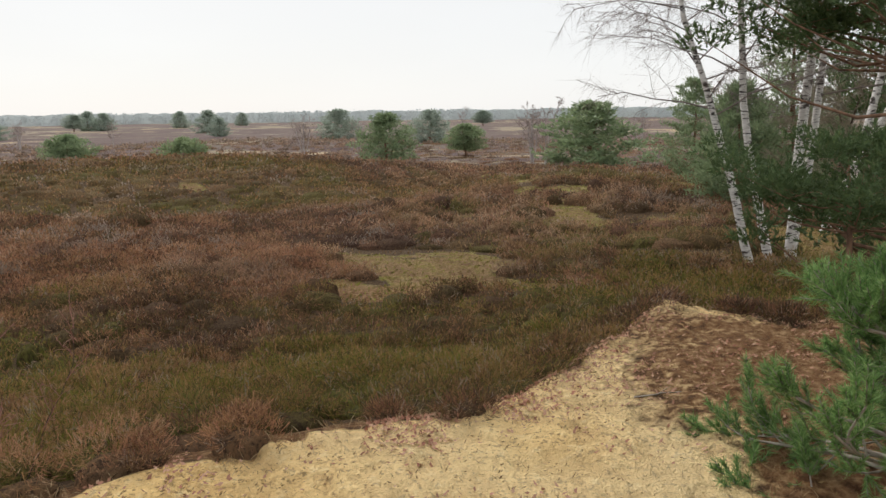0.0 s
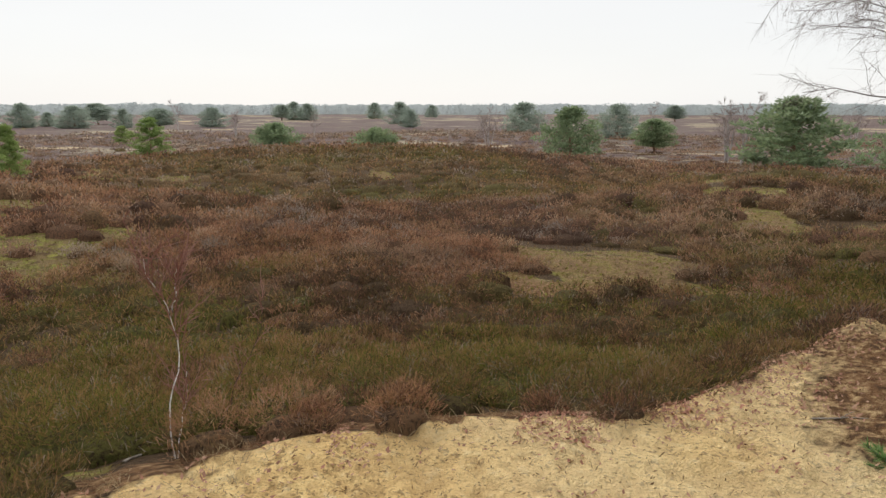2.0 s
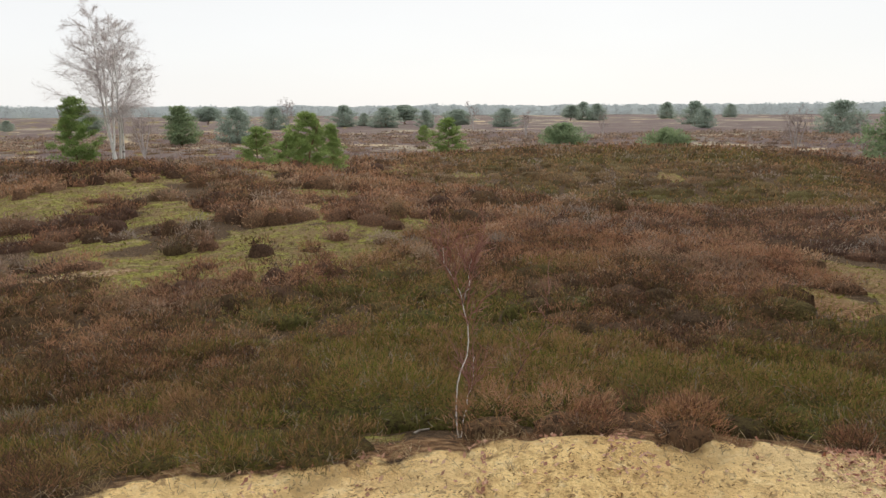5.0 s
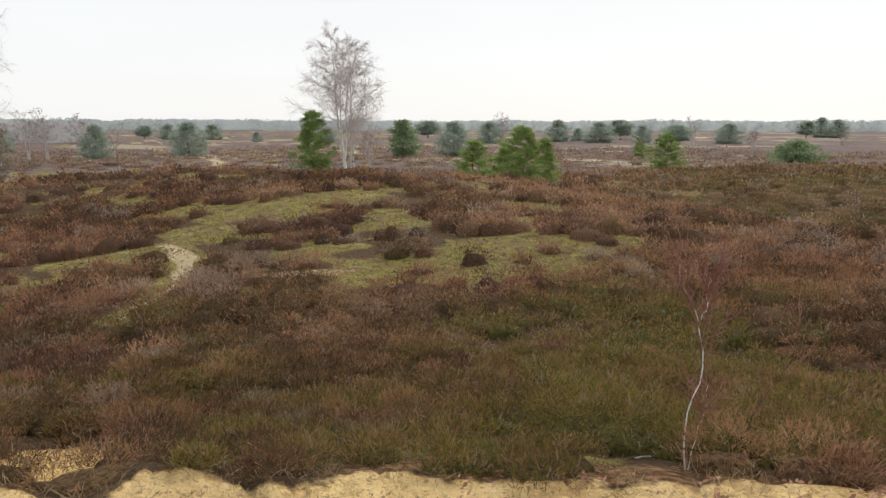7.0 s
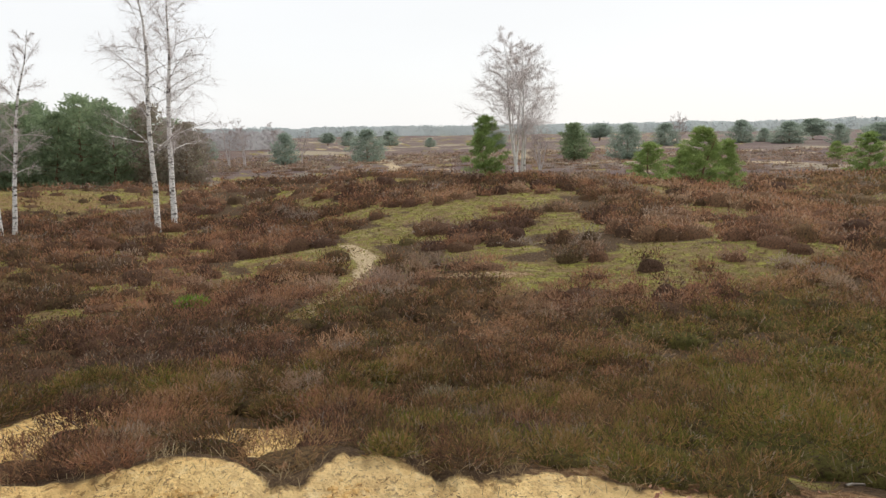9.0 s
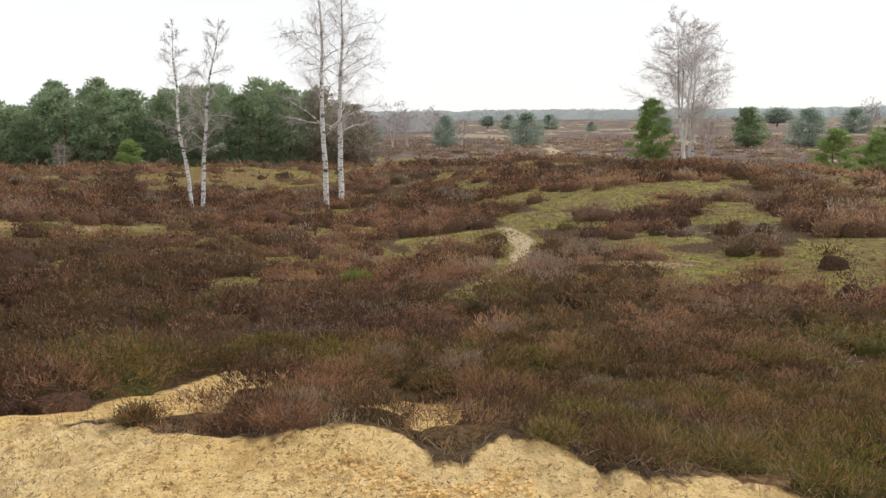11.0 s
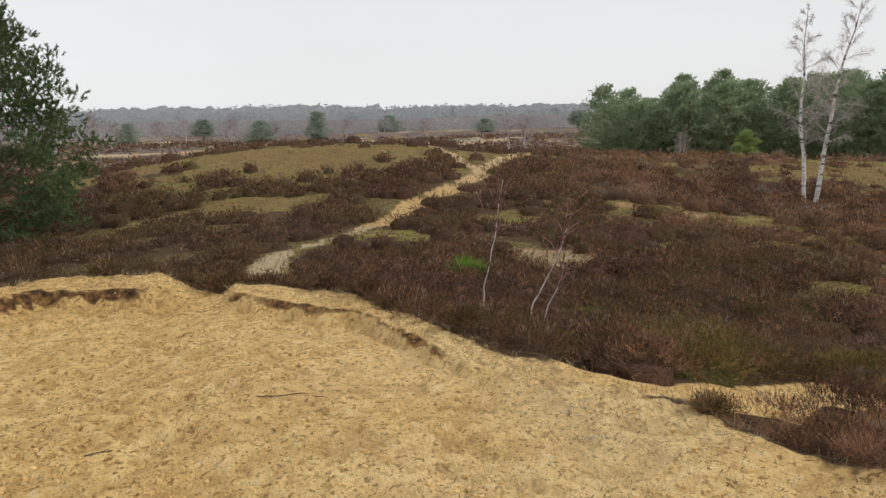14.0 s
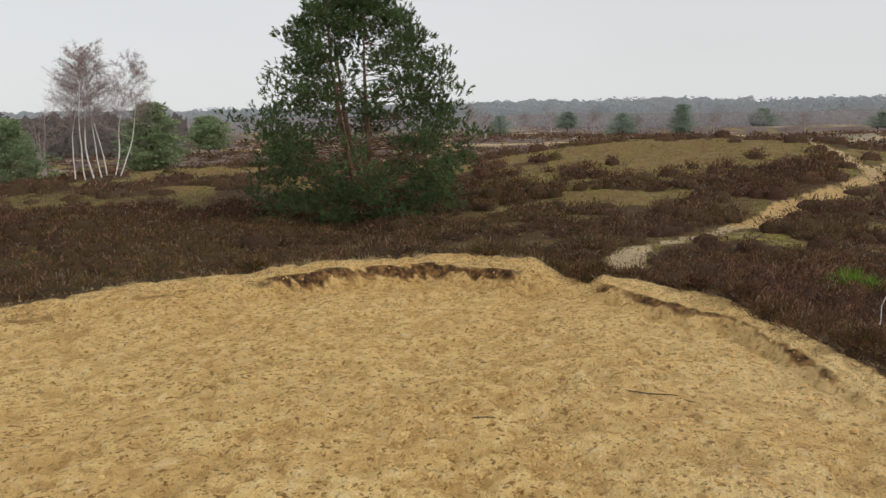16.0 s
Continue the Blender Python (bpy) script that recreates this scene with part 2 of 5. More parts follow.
# grey of dead sprigs, which also serves as haze on far heather
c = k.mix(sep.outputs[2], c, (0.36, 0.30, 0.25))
c = k.mix(k.ramp(k.island(), (0.0, 0.65), (0.13, 0.5), (0.18, 0.0)), c, (0.075, 0.048, 0.032))
c = k.mix(k.mix(1.0, k.ramp(k.island(), (0.0, 0.0), (0.86, 0.0), (0.92, 0.40)), k.ramp(sep.outputs[0], (0.04, 0.2), (0.34, 1.0)), "MULTIPLY"), c, (0.43, 0.30, 0.195))
k.color(c)
k.leafy(c, 0.30)
HEATHER = k.m

# the woody inside of a heather bush: dark stems, old leaves and painted gap shade
k = Mat("heather_wood", 0.95, 0.05)
sep = k.n.new("ShaderNodeSeparateColor")
k.l.new(k.attr("hue").outputs["Color"], sep.inputs[0])
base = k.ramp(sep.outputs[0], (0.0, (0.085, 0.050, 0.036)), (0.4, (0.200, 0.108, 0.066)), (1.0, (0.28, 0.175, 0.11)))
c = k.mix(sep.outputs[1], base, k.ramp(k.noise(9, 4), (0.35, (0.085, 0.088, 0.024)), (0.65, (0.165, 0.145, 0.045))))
# shade of the gaps is coloured dark, raised sprigs pale, by the bump noise
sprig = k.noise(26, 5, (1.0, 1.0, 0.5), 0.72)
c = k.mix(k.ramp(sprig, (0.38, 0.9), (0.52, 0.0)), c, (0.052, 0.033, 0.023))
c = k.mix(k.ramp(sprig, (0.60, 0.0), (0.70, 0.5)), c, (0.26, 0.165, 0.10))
k.color(c).bump(sprig, 1.0, 0.07)
MOUND = k.m


def plain_leaf(name, a, b, c2):
    k = Mat(name, 0.8, 0.15)
    c = k.ramp(k.island(), (0.0, a), (0.5, b), (1.0, c2))
    k.color(k.mix(k.ramp(k.noise(1.3, 4), (0.45, 0.0), (0.6, 0.5)), c, tuple(0.8 * q for q in c2)))
    return k.m


LITTER_GRASS = plain_leaf("reddish_dead_grass", (0.15, 0.075, 0.038), (0.28, 0.165, 0.085), (0.44, 0.31, 0.17))
STRAW = plain_leaf("dry_grass_blades", (0.24, 0.155, 0.08), (0.35, 0.25, 0.135), (0.50, 0.40, 0.24))
TURF = plain_leaf("short_turf_blades", (0.16, 0.16, 0.032), (0.30, 0.28, 0.065), (0.34, 0.235, 0.11))
BRIGHT = plain_leaf("bright_green_shoots", (0.10, 0.20, 0.02), (0.17, 0.31, 0.03), (0.24, 0.36, 0.06))
SCRAP = plain_leaf("brown_plant_scraps", (0.13, 0.075, 0.035), (0.24, 0.145, 0.065), (0.36, 0.235, 0.11))
CLOD = plain_leaf("crusted_sand", (0.50, 0.31, 0.115), (0.64, 0.42, 0.17), (0.76, 0.53, 0.235))
DEAD_LEAF = plain_leaf("fallen_oak_leaves", (0.22, 0.095, 0.06), (0.40, 0.19, 0.125), (0.52, 0.33, 0.22))

# ---------------------------------------------------------------- terrain


def lattice(x, y, seed):
    """Smooth value noise between -1 and 1."""
    xi, yi = np.floor(x).astype(np.int64), np.floor(y).astype(np.int64)
    fx, fy = x - xi, y - yi
    fx, fy = fx * fx * (3 - 2 * fx), fy * fy * (3 - 2 * fy)

    def corner(i, j):
        h = (i * 374761393 + j * 668265263 + seed * 144665) & 0xFFFFFFFF
        h = ((h ^ (h >> 13)) * 1274126177) & 0xFFFFFFFF
        return ((h ^ (h >> 16)) & 0xFFFF) / 32767.5 - 1.0

    a, b = corner(xi, yi), corner(xi + 1, yi)
    c, d = corner(xi, yi + 1), corner(xi + 1, yi + 1)
    return (a * (1 - fx) + b * fx) * (1 - fy) + (c * (1 - fx) + d * fx) * fy


def smooth(a, b, v):
    s = np.clip((v - a) / (b - a), 0, 1)
    return s * s * (3 - 2 * s)


def standpoint(az):
    """From where bearings are counted: the turn is made about two standing places."""
    s = smooth(46, 66, az) * (1 - smooth(210, 250, az))
    return -0.10 * s, -0.13 * s


def polar(az, d):
    ox, oy = standpoint(az)
    return ox - np.sin(np.radians(az)) * d, oy + np.cos(np.radians(az)) * d


def heading(az):
    return -math.sin(radians(az)), math.cos(radians(az))


def around(x, y):
    """Distance and bearing of a place, the reverse of polar()."""
    az = (np.degrees(np.arctan2(-x, y)) + 90) % 360 - 90
    for _ in range(3):
        ox, oy = standpoint(az)
        az = (np.degrees(np.arctan2(-(x - ox), y - oy)) + 90) % 360 - 90
    ox, oy = standpoint(az)
    return np.hypot(x - ox, y - oy), az


# rim of the sand top: bearing and distance
RIM_AZ = (-90, -25, -17, -8, -5, 0, 3, 8, 15, 31, 40, 55, 75, 84, 89, 97, 105, 110, 117, 123, 131, 138, 147, 154, 160, 170, 190, 270)
RIM_R = (7, 7, 6.3, 6.6, 5.6, 4.7, 4.2, 3.9, 3.75, 3.58, 3.35, 3.25, 3.25, 3.5, 3.4, 3.7, 3.8, 4.05, 4.5, 4.8, 5.5, 6.6, 7.4, 8.0, 8.4, 8.0, 8.0, 7)
# fall of the ground beyond the rim
FALL_S = (-9, 0, 0.3, 1, 3, 6, 10, 17, 27, 42, 67, 107, 200, 600)
FALL_Z = (0, 0, 0.10, 0.34, 0.85, 1.30, 1.62, 2.05, 2.75, 3.6, 4.6, 5.3, 5.7, 5.8)
# dunes and hollows: bearing, distance, height, half length across, half length along
DUNES = (
    (64, 40, 2.10, 12, 14), (29, 43, -1.30, 13, 7), (38, 25, 0.05, 12, 5), (29, 70, 2.75, 22, 14),
    (2, 48, 1.94, 9, 10), (141, 56, 3.17, 12, 12), (118, 52, 1.58, 13, 12), (128, 30, 0.70, 12, 8),
    (101, 62, 1.30, 10, 10), (176, 58, 1.88, 14, 12), (80, 58, 1.65, 9, 10), (166, 34, -0.69, 8, 6),
    (8, 62, -3.10, 7, 9), (88, 25, -0.75, 10, 7), (12, 28, 0.17, 12, 8), (160, 22, -0.64, 12, 6),
    (97, 40, -0.9, 9, 7),
)


def rim(az):
    e = np.interp(az, RIM_AZ, RIM_R)
    calm = 0.45 + 0.55 * smooth(60, 80, az)
    return e + calm * (0.085 * lattice(az / 3.1, az * 0 + 3.3, 5) + 0.035 * lattice(az / 1.1, az * 0 + 7.7, 6))


def lip_height(az):
    a = 0.14 * smooth(149.6, 152.5, az) * (1 - smooth(171, 175.5, az))
    return a + 0.092 * smooth(116, 136, az) * (1 - smooth(147.0, 148.3, az)) + 0.05 * smooth(172, 176, az)


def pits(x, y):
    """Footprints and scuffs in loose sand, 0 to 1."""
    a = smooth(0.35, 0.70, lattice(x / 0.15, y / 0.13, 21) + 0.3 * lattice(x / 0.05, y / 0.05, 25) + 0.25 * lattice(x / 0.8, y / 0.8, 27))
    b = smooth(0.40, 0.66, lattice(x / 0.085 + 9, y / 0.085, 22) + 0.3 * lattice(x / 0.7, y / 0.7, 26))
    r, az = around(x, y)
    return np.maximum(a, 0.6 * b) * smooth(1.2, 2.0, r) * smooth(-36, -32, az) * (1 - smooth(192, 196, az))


def ground_z(x, y):
    x, y = np.asarray(x, float), np.asarray(y, float)
    r, az = around(x, y)
    e = rim(az)
    s = r - e
    z = -np.interp(s, FALL_S, FALL_Z)
    for b, d, h, across, along in DUNES:
        cx, cy = polar(b, d)
        ux, uy = cx / d, cy / d
        u, v = (x - cx) * ux + (y - cy) * uy, -(x - cx) * uy + (y - cy) * ux
        z = z + h * np.exp(-0.5 * ((v / across) ** 2 + (u / along) ** 2))
    far = smooth(3, 12, s)
    z = z + far * (0.22 * lattice(x / 7, y / 7, 1) + 0.12 * lattice(x / 2.7, y / 2.7, 2)) + smooth(90, 200, r) * 0.8 * lattice(x / 45, y / 45, 9)
    # sand top: worn hollow, small humps at its border
    sand = 1 - smooth(-0.1, 0.5, s)
    z = z + sand * (0.05 * lattice(x / 1.3, y / 1.3, 3) + 0.025 * lattice(x / 0.45, y / 0.45, 4))
    lumps = smooth(-1.3, -0.3, s) * (1 - smooth(0.1, 0.5, s)) * smooth(78, 86, az) * (1 - smooth(130, 140, az))
    z = z + lumps * 0.035 * lattice(x / 0.55, y / 0.55, 11)
    lip = lip_height(az)
    step = -0.75 + 0.05 * lattice(az / 1.7, az * 0, 12) + 0.02 * lattice(az / 0.5, az * 0, 13)
    z = z + lip * smooth(step, step + 0.22, s) * (1 - smooth(0.1, 1.6, s)) - 0.25 * lip * smooth(step - 0.9, step, s) * (1 - smooth(step, step + 0.1, s))
    # footprints and scuffs
    return z - sand * 0.034 * pits(x, y) + sand * 0.014 * lattice(x / 0.09, y / 0.09, 23) * lattice(x / 0.5, y / 0.5, 24)


# trodden path: bearing and distance
PATH_A = ((147.2, 9.0), (145.9, 14), (145.3, 16.5), (144.6, 18.6), (143.4, 20.4), (141.4, 21.4), (138.6, 22.3), (136.2, 25.3), (134.4, 28.4), (132.9, 31.0), (130.9, 33.2), (128.7, 36.8), (127.2, 42.5), (126.2, 47), (124.2, 54))
PATH_B = ((128.3, 38.5), (129.1, 41.5), (130.4, 46.6), (131.8, 50.8), (133.0, 55))
TRACK = ((81.9, 25.4), (81.0, 23.8), (80.4, 22.0), (80.4, 20.0), (81.0, 18.0), (81.6, 15.5), (83.3, 13.9), (85.4, 12.6))
TRAIL = ((118.5, 4.9), (113, 5.1), (110, 5.5), (106, 6.5), (102.5, 7.3))
# open places in the heather: bearing, distance, half length across, half length along
MOSS = (
    (60, 16.0, 2.2, 2.4), (54.5, 18.5, 2.6, 2.6), (74.2, 31.5, 2.8, 3.0), (86.0, 23.6, 1.5, 2.2), (90.2, 20.6, 0.7, 0.6), (79, 34, 1.6, 2.0), (68, 33, 1.7, 1.6), (53.1, 24.7, 1.2, 2.0), (10, 54, 3.4, 1.2), (4, 48, 2.6, 1.5), (1, 42, 1.9, 1.2), (6.5, 43, 1.4, 1.4), (-1, 36, 1.4, 1.2), (3, 36, 1.0, 2.0), (16.5, 60, 2.4, 0.8), (-2.4, 25.5, 0.9, 1.4),
    (12.1, 31, 0.9, 1.6), (106.5, 27.2, 2.0, 0.7), (110.5, 28.2, 1.9, 0.8), (114.3, 28.9, 2.9, 0.9), (119.5, 29.2, 2.2, 0.9), (104.2, 24.5, 1.0, 0.7), (125.2, 26.4, 2.4, 1.4), (133.5, 21.2, 0.7, 0.7),
    (113, 21, 1.0, 1.4), (93.4, 36, 2.8, 1.8), (136, 22, 1.3, 1.0), (187, 32.5, 1.7, 1.5), (43.4, 52, 2.8, 0.8), (54, 3.9, 0.5, 0.25),
)
PALE = ((73, 16.6, 1.3, 0.5), (86.5, 22.6, 0.7, 0.8), (117.5, 19, 1.0, 1.2), (120.5, 18.0, 1.6, 1.0), (123.5, 19.0, 1.2, 0.9), (112.0, 28.4, 1.3, 0.5), (117.0, 29.0, 1.4, 0.4), (183.5, 26.4, 0.7, 0.9), (41.4, 50.5, 0.5, 0.6))
DRY = (
    (10.6, 15.2, 2.2, 3.0), (15.8, 16.8, 1.0, 2.0), (5.4, 15.2, 1.0, 0.5), (17.8, 13.7, 0.8, 0.5), (8.4, 11.6, 0.9, 0.4), (27.6, 53.2, 1.3, 0.9), (-0.8, 26.8, 0.9, 2.4), (103.3, 51, 5.6, 4.4), (142, 45, 8.2, 8.5),
    (151, 47, 4.5, 3.2), (146.4, 31.5, 3.3, 2.8), (174.9, 55, 5.5, 4.0), (178.2, 45.4, 1.7, 1.2), (75.7, 50, 3.4, 2.2), (-11.5, 27, 1.2, 1.0), (-21, 22, 3.0, 3.0),
)


def spots(x, y, rows, seed):
    m = np.zeros_like(x)
    wob = 0.60 * lattice(x / 1.5, y / 1.5, seed) + 0.40 * lattice(x / 0.55, y / 0.55, seed + 1) + 0.22 * lattice(x / 0.22, y / 0.22, seed + 2)
    for b, d, across, along in rows:
        cx, cy = polar(b, d)
        ux, uy = cx / d, cy / d
        u, v = (x - cx) * ux + (y - cy) * uy, -(x - cx) * uy + (y - cy) * ux
        q = np.sqrt((v / across) ** 2 + (u / along) ** 2)
        m = np.maximum(m, 1 - smooth(0.75, 1.2, q + wob * (0.75 if across > 1 else 0.35)))
    return m


def near_line(x, y, rows, wide):
    best = np.full_like(x, 1e9)
    p = [polar(*q) for q in rows]
    for (ax, ay), (bx, by) in zip(p, p[1:]):
        dx, dy = bx - ax, by - ay
        t = np.clip(((x - ax) * dx + (y - ay) * dy) / (dx * dx + dy * dy), 0, 1)
        best = np.minimum(best, np.hypot(x - ax - t * dx, y - ay - t * dy))
    w = wide * (1 + 0.35 * lattice(x / 1.7, y / 1.7, 31))
    return 1 - smooth(w * 0.7, w * 1.3, best)


def covers(x, y):
    """How far the ground at x, y is sand, humus, moss, straw or far plain, each 0 to 1."""
    r, az = around(x, y)
    s = r - rim(az)
    edge = 0.12 * lattice(x / 0.3, y / 0.3, 41)
    sand = 1 - smooth(-0.12, 0.12, s + edge)
    top = smooth(-0.62, -0.45, s + edge) * smooth(112, 122, az)
    path = np.maximum(near_line(x, y, PATH_A, 0.24 + 0.16 * smooth(16, 18.5, r) - 0.16 * smooth(19.8, 21.4, r) * (1 - smooth(23.2, 25, r)) + 0.14 * smooth(24, 28, r)), near_line(x, y, PATH_B, 0.36))
    track = near_line(x, y, TRACK, 0.10 + 0.27 * smooth(16.5, 19.5, r) * (1 - 0.5 * smooth(22.5, 25, r)))
    trail = np.maximum(near_line(x, y, TRAIL, 0.38), spots(x, y, ((90.3, 4.95, 0.44, 0.72),), 43))
    # the sand runs out into straw towards the pines
    side = (1 - smooth(-19, 9, az + 11 * lattice(x / 0.8, y / 0.8, 44) + 4 * lattice(x / 0.25, y / 0.25, 45))) * np.maximum(smooth(2.4, 5.0, r), smooth(1.5, 2.6, r) * (1 - smooth(-17, -10, az)))
    side = side * smooth(-84, -40, az + 8 * lattice(x / 1.1, y / 1.1, 47))
    lip = lip_height(az)
    step = -0.75 + 0.05 * lattice(az / 1.7, az * 0, 12) + 0.02 * lattice(az / 0.5, az * 0, 13)
    ragged = 0.035 * lattice(x / 0.20, y / 0.20, 18) + 0.02 * lattice(x / 0.11, y / 0.11, 19)
    band = s + ragged
    thick = 0.03 * lattice(x / 0.30, y / 0.30, 14)
    humus = smooth(step + 0.09 + thick, step + 0.15 + thick, band) * (1 - smooth(step + 0.19, step + 0.25, band)) * np.clip(lip / 0.095, 0, 1.4)
    humus = humus * (0.62 + 0.38 * smooth(-0.5, 0.3, lattice(x / 0.30, y / 0.30, 17) + 0.5 * lattice(x / 0.12, y / 0.12, 16)))
    rust = smooth(step - 0.28, step - 0.02, band + 0.12 * lattice(x / 0.35, y / 0.35, 15)) * (1 - smooth(step + 0.10, step + 0.14, band)) * np.clip(lip / 0.2, 0, 1)
    humus = humus * (1 - 0.8 * smooth(148, 150, az) * (1 - smooth(152, 154.5, az)))
    humus = humus * (0.35 + 0.65 * smooth(124, 136, az))
    humus = np.maximum(humus, rust * 0.50 * smooth(0.07, 0.13, lip))
    moss = np.maximum(spots(x, y, MOSS, 51), smooth(0.50, 0.62, lattice(x / 2.3, y / 2.3, 53) + 0.3 * lattice(x / 0.8, y / 0.8, 54)) * smooth(12, 18, r) * smooth(40, 60, az) * (0.9 - 0.50 * smooth(92, 108, az)))
    dry = np.maximum(spots(x, y, DRY, 55), smooth(0.52, 0.6, lattice(x / 2.9, y / 2.9, 56) + 0.25 * lattice(x / 0.9, y / 0.9, 57)) * smooth(35, 50, r) * smooth(95, 110, az))
    pale = spots(x, y, PALE, 58)
    hill = smooth(11, 14, r)
    moss = np.maximum(moss, dry * hill)
    # bare streaks of the plain
    u = lattice(x / 44, y / 9, 61) + 0.5 * lattice(x / 13, y / 4, 62)
    streak = smooth(0.70, 0.82, u) * smooth(85, 110, r)
    grassy = smooth(0.25, 0.7, lattice(x / 60, y / 30, 63)) * smooth(90, 130, r) * 0.33
    straw = np.maximum.reduce([dry * (1 - 0.5 * hill), pale * 0.95, side * sand * 0.85, top * sand * 0.46, 0.62 * smooth(-0.10, 0.05, s) * (1 - smooth(0.35, 0.7, s)) * (1 - smooth(62, 78, az)), grassy])
    sand_m = np.maximum.reduce([sand * (1 - 0.85 * side) * (1 - 0.3 * top), trail])
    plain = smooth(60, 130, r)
    between = smooth(-0.35, 0.2, lattice(x / 2.3, y / 2.3, 53) + 0.5 * lattice(x / 0.8, y / 0.8, 54)) * smooth(11, 16, r) * np.maximum(smooth(38, 52, az), (1 - smooth(6, 12, az)) * smooth(22, 28, r)) * (1 - plain) * (0.85 - 0.35 * smooth(92, 110, az))
    wide_path = np.maximum.reduce([near_line(x, y, PATH_A, 0.62 - 0.04 * smooth(20.5, 22, r) * (1 - smooth(23, 25, r)) + 0.1 * smooth(24, 30, r)), near_line(x, y, PATH_B, 0.65), near_line(x, y, TRACK, 0.40 + 0.40 * smooth(16, 19.5, r))])
    open_ground = np.maximum.reduce([sand, wide_path, near_line(x, y, TRAIL, 0.52), spots(x, y, ((90.3, 4.9, 0.50, 0.80),), 43), trail, moss, dry, pale, streak, side * (s < 0.3)])
    moss = np.maximum(moss, 0.75 * wide_path * (1 - 0.3 * smooth(110, 125, az)))
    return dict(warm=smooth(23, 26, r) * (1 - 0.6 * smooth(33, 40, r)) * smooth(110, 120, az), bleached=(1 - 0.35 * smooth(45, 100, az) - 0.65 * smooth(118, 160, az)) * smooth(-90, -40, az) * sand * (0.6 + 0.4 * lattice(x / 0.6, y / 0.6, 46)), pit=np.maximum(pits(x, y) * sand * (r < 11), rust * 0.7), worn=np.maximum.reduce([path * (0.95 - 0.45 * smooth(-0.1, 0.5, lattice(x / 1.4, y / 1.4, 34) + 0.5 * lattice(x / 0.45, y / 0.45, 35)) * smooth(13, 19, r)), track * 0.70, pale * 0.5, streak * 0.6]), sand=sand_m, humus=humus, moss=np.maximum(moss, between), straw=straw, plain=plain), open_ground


# ---------------------------------------------------------------- mesh helpers
def mesh_of(name, verts, faces, mats, smooth_shade=False, attrs=()):
    """A mesh from arrays; faces is a list of index arrays of three or four columns."""
    me = bpy.data.meshes.new(name)
    verts = np.asarray(verts, np.float32)
    loops = np.concatenate([np.asarray(f, np.int32).ravel() for f in faces])
    sizes = np.concatenate([np.full(len(f), np.shape(f)[1], np.int32) for f in faces])
    starts = np.concatenate([[0], np.cumsum(sizes)[:-1]]).astype(np.int32)
    me.vertices.add(len(verts))
    me.vertices.foreach_set("co", verts.ravel())
    me.loops.add(len(loops))
    me.loops.foreach_set("vertex_index", loops)
    me.polygons.add(len(sizes))
    me.polygons.foreach_set("loop_start", starts)
    me.polygons.foreach_set("use_smooth", np.full(len(sizes), smooth_shade))
    for a, values in attrs:
        if np.ndim(values) == 1:
            me.attributes.new(a, "FLOAT", "POINT").data.foreach_set("value", np.asarray(values, np.float32))
        else:
            rgba = np.concatenate([values, np.ones((len(values), 1))], 1).astype(np.float32)
            me.attributes.new(a, "FLOAT_COLOR", "POINT").data.foreach_set("color", rgba.ravel())
    me.update(calc_edges=True)
    for m in mats if isinstance(mats, (list, tuple)) else (mats,):
        me.materials.append(m)
    return me


def part(name, me, parent, label=""):
    ob = new(name, me)
    ob.parent = parent
    if label:
        tagged(ob, label)
    return ob


def unit(v):
    return v / (np.linalg.norm(v, axis=-1, keepdims=True) + 1e-9)


